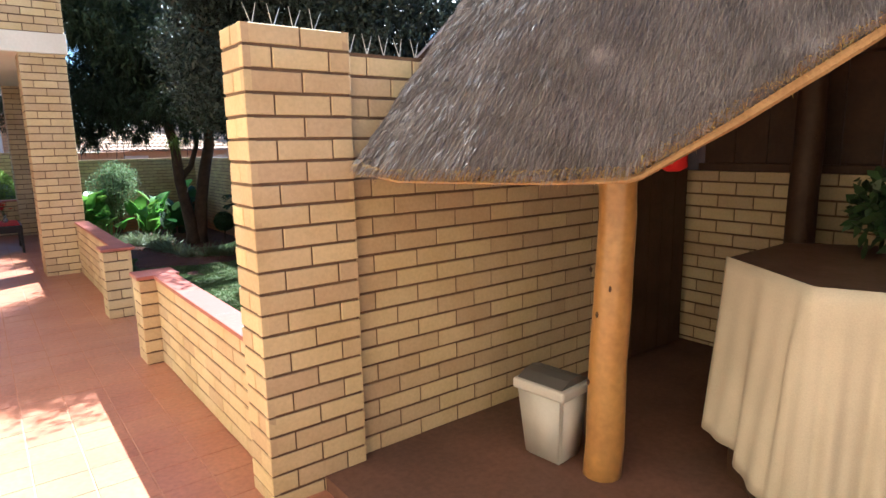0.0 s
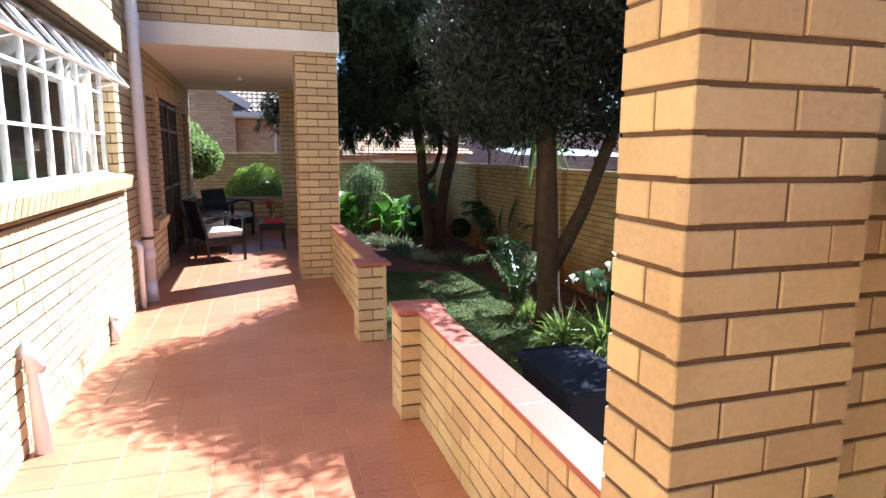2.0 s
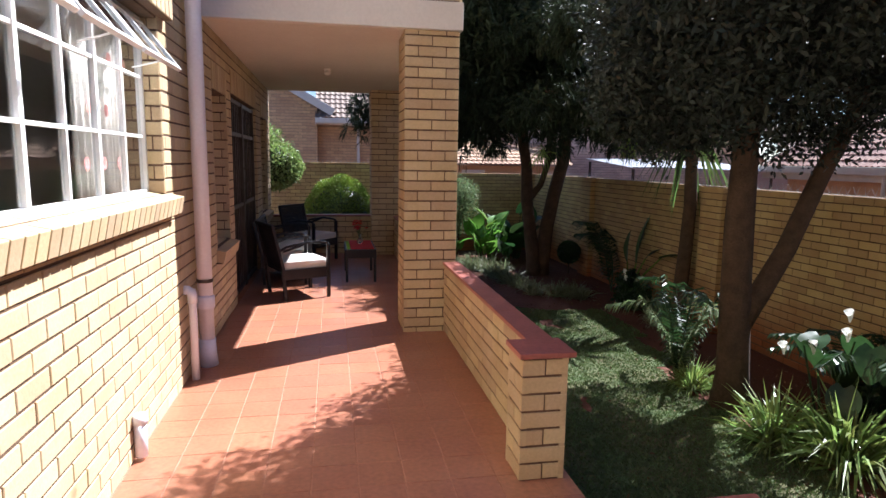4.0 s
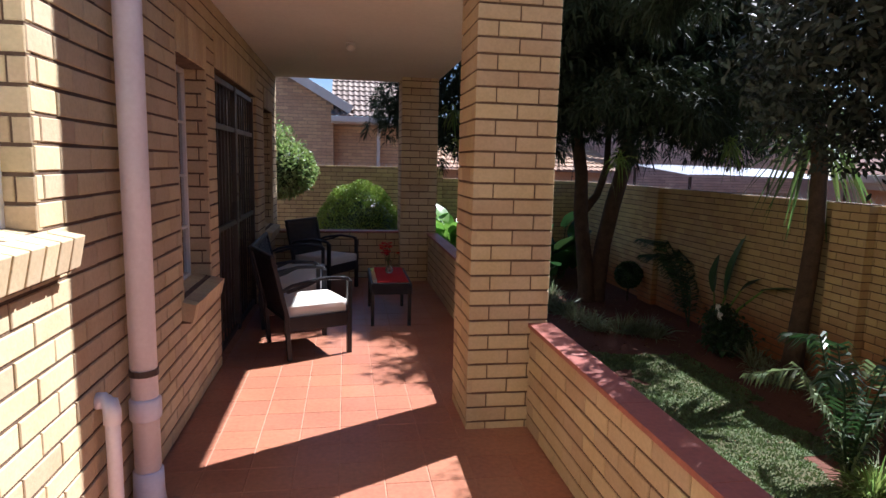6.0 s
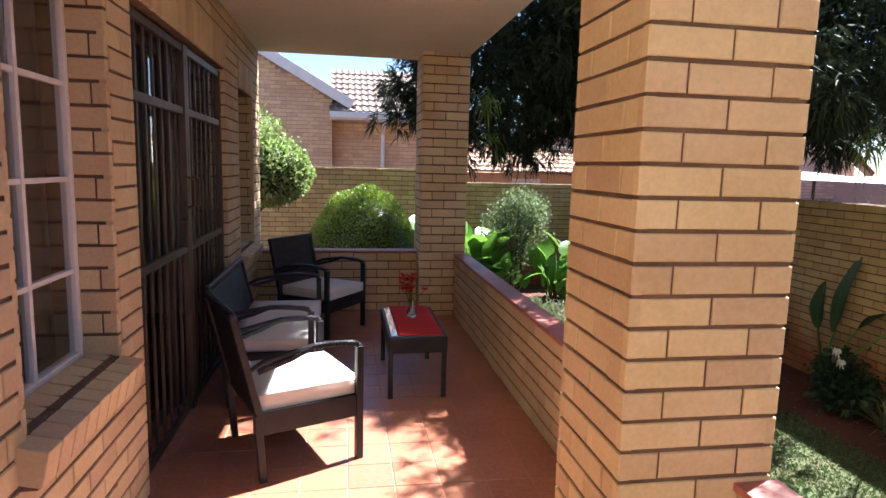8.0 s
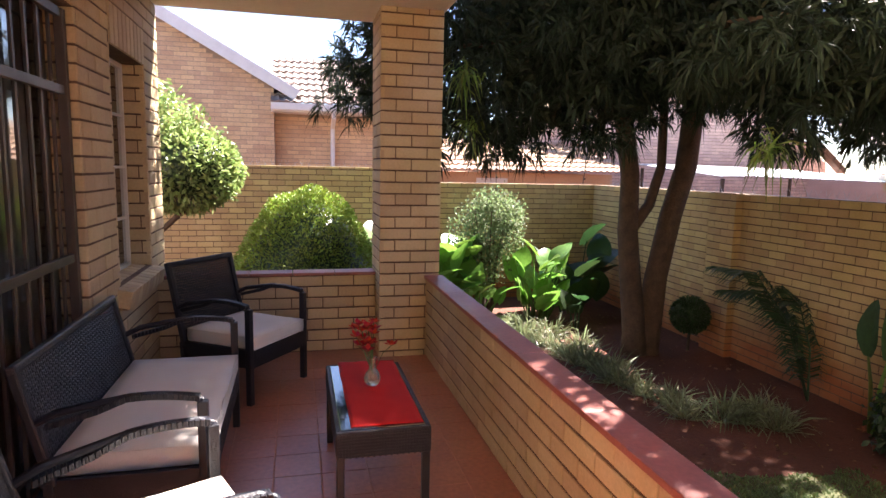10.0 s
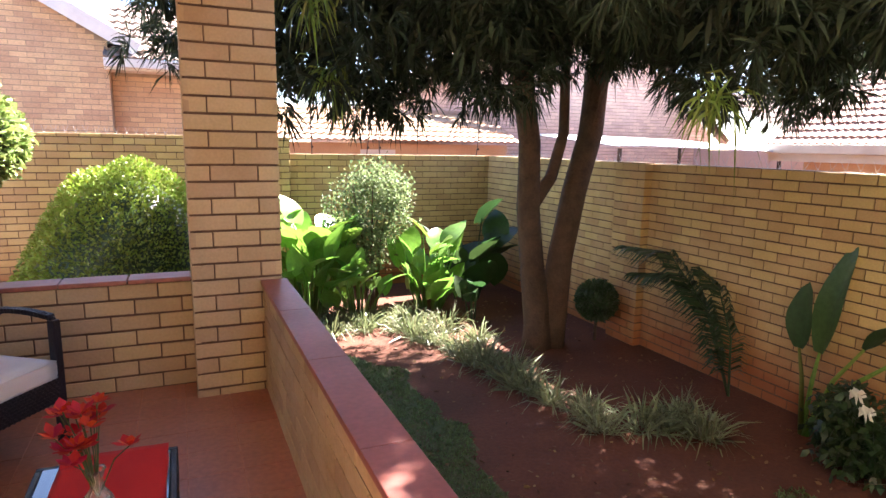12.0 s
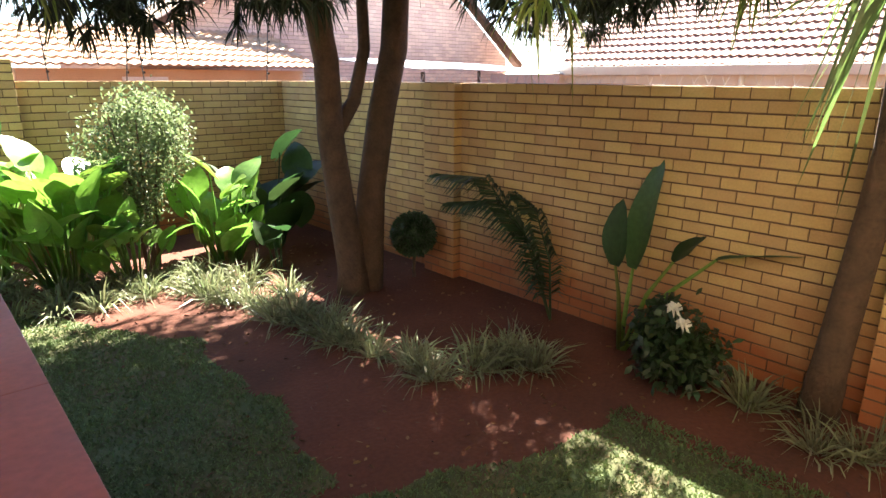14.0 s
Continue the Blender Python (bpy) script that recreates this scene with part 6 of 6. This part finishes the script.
# cut straw ends along the eave
N = 9000
P, D = [], []
for u in rr.uniform(0, 0.9, N):
    e, t_ = bez(EAVE, u), bez(TOPS, u)
    d = (e - t_).normalized()
    k = rr.uniform(0, 1)
    P.append((e.x + 0.06 * k, e.y - 0.02 * k, e.z - 0.035 * k + 0.012))
    D.append((d.x, d.y, d.z * 0.35))
D = np.array(D) + rr.normal(size=(N, 3)) * 0.3
V, F = blades(np.array(P), D, rr.uniform(0.012, 0.036, N), rr.uniform(0.0009, 0.0018, N), 0.05, rr, 0.9)
st_ = mesh_from("cut_straw_fringe", V.tolist(), F, THATCH_CUT, lapa, "honey-coloured cut straw ends")
st_["kind"] = "stuff"


def pole(x, y, z1, r, mat, name, label, seed):
    rng = random.Random(seed)
    pts = [(x + 0.06 * k / 9 + rng.uniform(-0.006, 0.006), y + rng.uniform(-0.006, 0.006), z1 * k / 9 - (0.02 if k == 0 else 0)) for k in range(10)]
    bm = tube(pts, [r * (1.08 - 0.12 * k / 9) for k in range(10)], 18, wobble=0.05)
    p = part(name, bm, mat, lapa, label, True)
    for k in range(5):
        a, z = rng.uniform(2.6, 5.6), rng.uniform(0.15, z1 - 0.1)
        c = Vector((x + r * 1.0 * math.cos(a), y + r * 1.0 * math.sin(a), z))
        kb = bmesh.new()
        bmesh.ops.create_uvsphere(kb, u_segments=10, v_segments=6, radius=1, matrix=Matrix.Translation(c) @ Matrix.Diagonal((0.006, 0.006, 0.013, 1)))
        part("knot", kb, DARKWOOD, p, smooth=True)
    return p


pole(2.10, 1.50, 1.75, 0.075, POLE, "pole", "varnished pine pole with dark knots", 1)
# the two rear poles get dark wood, which puts their shade into the colour
pole(3.75, 1.45, 2.6, 0.075, DARKWOOD, "pole", "rear pole coloured dark for its shade", 2)
pole(3.8, 0.55, 2.6, 0.075, DARKWOOD, "pole", "rear pole coloured dark for its shade", 3)
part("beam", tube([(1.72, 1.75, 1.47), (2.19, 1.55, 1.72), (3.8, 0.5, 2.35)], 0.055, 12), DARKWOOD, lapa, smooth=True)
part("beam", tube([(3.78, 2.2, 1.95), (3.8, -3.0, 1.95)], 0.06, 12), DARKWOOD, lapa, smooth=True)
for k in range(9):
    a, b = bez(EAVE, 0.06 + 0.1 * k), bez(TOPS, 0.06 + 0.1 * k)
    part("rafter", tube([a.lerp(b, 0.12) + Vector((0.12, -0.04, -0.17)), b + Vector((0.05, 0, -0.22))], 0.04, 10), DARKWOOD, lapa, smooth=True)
# back slope of the roof, seen from below only
bm = bmesh.new()
q = [bm.verts.new(p) for p in ((2.85, 2.42, 3.0), (4.3, -5.0, 3.42), (5.3, -5.0, 2.0), (5.3, 2.42, 1.9))]
q2 = [bm.verts.new(v.co + Vector((0, 0, 0.18))) for v in q]
bm.faces.new(q)
bm.faces.new(q2[::-1])
for i in range(4):
    bm.faces.new((q[i], q2[i], q2[(i + 1) % 4], q[(i + 1) % 4]))
part("back_slope", bm, THATCH, lapa)
# dark boards added to close the roof's end and block sun above the wall
bm = bmesh.new()
q = [bm.verts.new((x, y, z)) for y in (2.30, 2.33) for x, z in ((1.75, 1.853), (4.9, 1.853), (4.9, 2.05), (2.95, 2.95))]
for f in ((0, 1, 2, 3), (7, 6, 5, 4), (0, 4, 5, 1), (1, 5, 6, 2), (2, 6, 7, 3), (3, 7, 4, 0)):
    bm.faces.new([q[i] for i in f])
part("end_board", bm, DARKWOOD, lapa)
# unseen wall, added to keep the yard's light out of the shelter
sw = thing("timber_wall", "unseen dark board wall added to dim the shelter", "wall", pose(0, 0, 0), kind="structure")
for k in range(13):
    part("board", box(1.74 + 0.18 * k, 1.74 + 0.18 * k + 0.175, -0.93, -0.9, 0.0, 2.45, 0.003), DARKWOOD, sw)
# added dark board panel that stands in for the corner's deep shade
cb = thing("door_2", "added dark board panel for the shade in the shelter's corner", "door", pose(3.50, 2.288, LF), kind="structure")
# frame, boards and lever are made up along with it
part("door_frame", box(-0.46, 0.46, -0.03, 0.0, 0.0, 1.75, 0.004), DARKWOOD, cb)
for k in range(6):
    part("board", box(-0.42 + 0.14 * k, -0.42 + 0.14 * k + 0.136, -0.052, -0.031, 0.02, 1.70, 0.003), DARKWOOD, cb)
part("door_handle", tube([(-0.37, -0.052, 0.92), (-0.37, -0.085, 0.92), (-0.27, -0.085, 0.92)], 0.009, 8), STEEL, cb, "plain steel lever added to the panel")
# timber screen above the half wall
sc = thing("timber_screen", "dark stained timber screen over the half wall", "screen", pose(4.08, 0, 1.262))
for k in range(15):
    y = 2.2 - 0.205 * k
    part("board", box(-0.015, 0.015, y - 0.2, y, 0.0, 1.25, 0.003), DARKWOOD, sc)
part("rail", box(-0.06, 0.02, -0.88, 2.22, 0.0, 0.05, 0.004), DARKWOOD, sc)

# counter draped with linen
ct = thing("bar_counter", "solid counter under a linen cloth", "counter", pose(0, 0, 0))
part("counter_body", prism([(2.50, 1.16), (2.25, 0.75), (2.37, 0.52), (3.1, -0.4), (3.7, 0.1), (3.0, 1.16)], 0.0, 0.965), DARKWOOD, ct)
cl_ = thing("drape_cloth", "beige linen cloth draped over the counter in folds", "cloth", pose(0, 0, 0))
COUNTER = material("brown_counter_top", (0.16, 0.09, 0.06), 0.45, (0.12, 0.065, 0.045), 4.0, 0.08, 40.0)
top = [(2.53, 1.22), (2.235, 0.78), (2.345, 0.52), (2.72, -0.12), (3.1, -0.55), (3.8, 0.1), (3.05, 1.22)]
part("counter_top", prism(top, 0.966, 0.992), COUNTER, ct, "dark brown polished top")
edge = [Vector((x, y, 0.996)) for x, y in top[:5]]
bm = bmesh.new()
n, rows = 150, 14
cols = []
for i in range(n + 1):
    u = i / n
    p = bez(edge, u)
    q = bez(edge, min(1, u + 0.01)) - bez(edge, max(0, u - 0.01))
    out = Vector((q.y, -q.x, 0)).normalized()
    if out.x > 0:
        out = -out
    col = []
    for j in range(rows + 1):
        v_ = j / rows
        fold = 0.022 * v_ * math.sin(u * 46 + 0.9 * math.sin(u * 13)) + 0.012 * v_ * math.sin(u * 103 + v_ * 1.5) + 0.03 * min(1, 3 * v_) * math.exp(-((u - 0.235 + 0.02 * v_) / 0.012) ** 2)
        low = 0.20 + 0.05 * math.sin(u * 9 + 1.0) - 0.10 * min(1, u * 3)
        col.append(bm.verts.new(p + out * (0.012 + 0.05 * v_ + fold) + Vector((0, 0, -(0.985 - low) * v_))))
    cols.append(col)
for a, b in zip(cols, cols[1:]):
    for j in range(rows):
        bm.faces.new((a[j], b[j], b[j + 1], a[j + 1]))
dr = part("hanging", bm, CLOTH, cl_, smooth=True)
dr.modifiers.new("thickness", "SOLIDIFY").thickness = 0.004
# dark pot plant on the counter and red lantern
pt = thing("pot_plant", "dark leafy plant on the shaded counter", "plant", pose(2.95, 0.72, 0.993))
part("pot", tube([(0, 0, 0), (0, 0, 0.02), (0, 0, 0.13)], [0.07, 0.075, 0.10], 18), BIN_LID, pt, smooth=True)
P = crown_points([((0, 0, 0.2), (0.22, 0.22, 0.13))], 120, RNG, 0.3, -0.3)
crown("foliage", pt, P, 5, (0.05, 0.1), (0.015, 0.025), (0, 0.5), LEAF_DARK, 420, 0.1, 0.03)
ln = thing("red_lantern", "small red lantern hanging under the thatch", "lantern", pose(2.62, 1.55, 1.33))
part("body", tube([(0, 0, 0), (0, 0, 0.02), (0, 0, 0.08), (0, 0, 0.10)], [0.03, 0.06, 0.06, 0.03], 14), RED_CLOTH, ln, smooth=True)
part("cord", tube([(0, 0, 0.10), (0, 0, 0.62)], 0.004, 5), DARK, ln)

# pedal bin by the pole
pb = thing("waste_bin", "grey plastic swing-lid waste bin with a dark lid", "bin", pose(2.06, 1.75, LF, 0, 0, -84) @ Matrix.Diagonal((0.96, 0.95, 0.92, 1)))
bm = bmesh.new()
vl = [bm.verts.new((x, y, 0)) for x, y in ((-0.105, -0.085), (0.105, -0.085), (0.105, 0.085), (-0.105, 0.085))]
vh = [bm.verts.new((x, y, 0.36)) for x, y in ((-0.135, -0.115), (0.135, -0.115), (0.135, 0.115), (-0.135, 0.115))]
bm.faces.new(vl[::-1])
bm.faces.new(vh)
for i in range(4):
    bm.faces.new((vl[i], vl[(i + 1) % 4], vh[(i + 1) % 4], vh[i]))
bmesh.ops.bevel(bm, geom=bm.edges[:], offset=0.018, segments=3, affect="EDGES")
part("body", bm, BIN, pb, smooth=True)
part("collar", box(-0.145, 0.145, -0.125, 0.125, 0.345, 0.40, 0.014), BIN, pb, "pale grey collar")
bm = bmesh.new()
w_ = [(-0.12, 0.401), (-0.06, 0.43), (0.0, 0.44), (0.06, 0.43), (0.12, 0.401)]
a = [bm.verts.new((-0.125, y * 0.9, z)) for y, z in w_]
b = [bm.verts.new((0.125, y * 0.9, z)) for y, z in w_]
for i in range(4):
    bm.faces.new((a[i], b[i], b[i + 1], a[i + 1]))
bm.faces.new(a)
bm.faces.new(b[::-1])
bmesh.ops.recalc_face_normals(bm, faces=bm.faces)
part("swing_lid", bm, BIN_LID, pb, "dark grey swing lid")

# ---- tiles and bricks, laid last ----
def lay_tiles():
    rng = random.Random(3)
    n, s = 0, 0.216
    verts, faces = [], []
    y = -4.9
    row = 0
    while y < 13.0:
        x = HX + 0.002
        while x < 1.14:
            w = min(s - 0.006, 1.155 - x)
            me = slab_mesh("floor_tile", w, 0.012, s - 0.0025, TILE, 0.0015)
            m = Matrix.Translation((x + w / 2, y + s / 2, rng.uniform(-0.0006, 0.0006))) @ pose(0, 0, 0, -90) @ Euler((rng.uniform(-0.002, 0.002), 0, rng.uniform(-0.002, 0.002))).to_matrix().to_4x4()
            if 4.2 < y < 11.0 and x > -0.8 and n < 300:
                ob = new("floor_tile", me)
                ob.parent = patio
                ob.matrix_world = m
                n += 1
            else:
                i = len(verts)
                verts.extend((m @ v.co)[:] for v in me.vertices)
                faces.extend(tuple(i + j for j in f.vertices) for f in me.polygons)
            x += s
        y += s
        row += 1
    ob = mesh_from("tiling", verts, faces, TILE)
    ob.parent = patio
    ob["kind"] = "stuff"


lay_tiles()
lay_bricks()
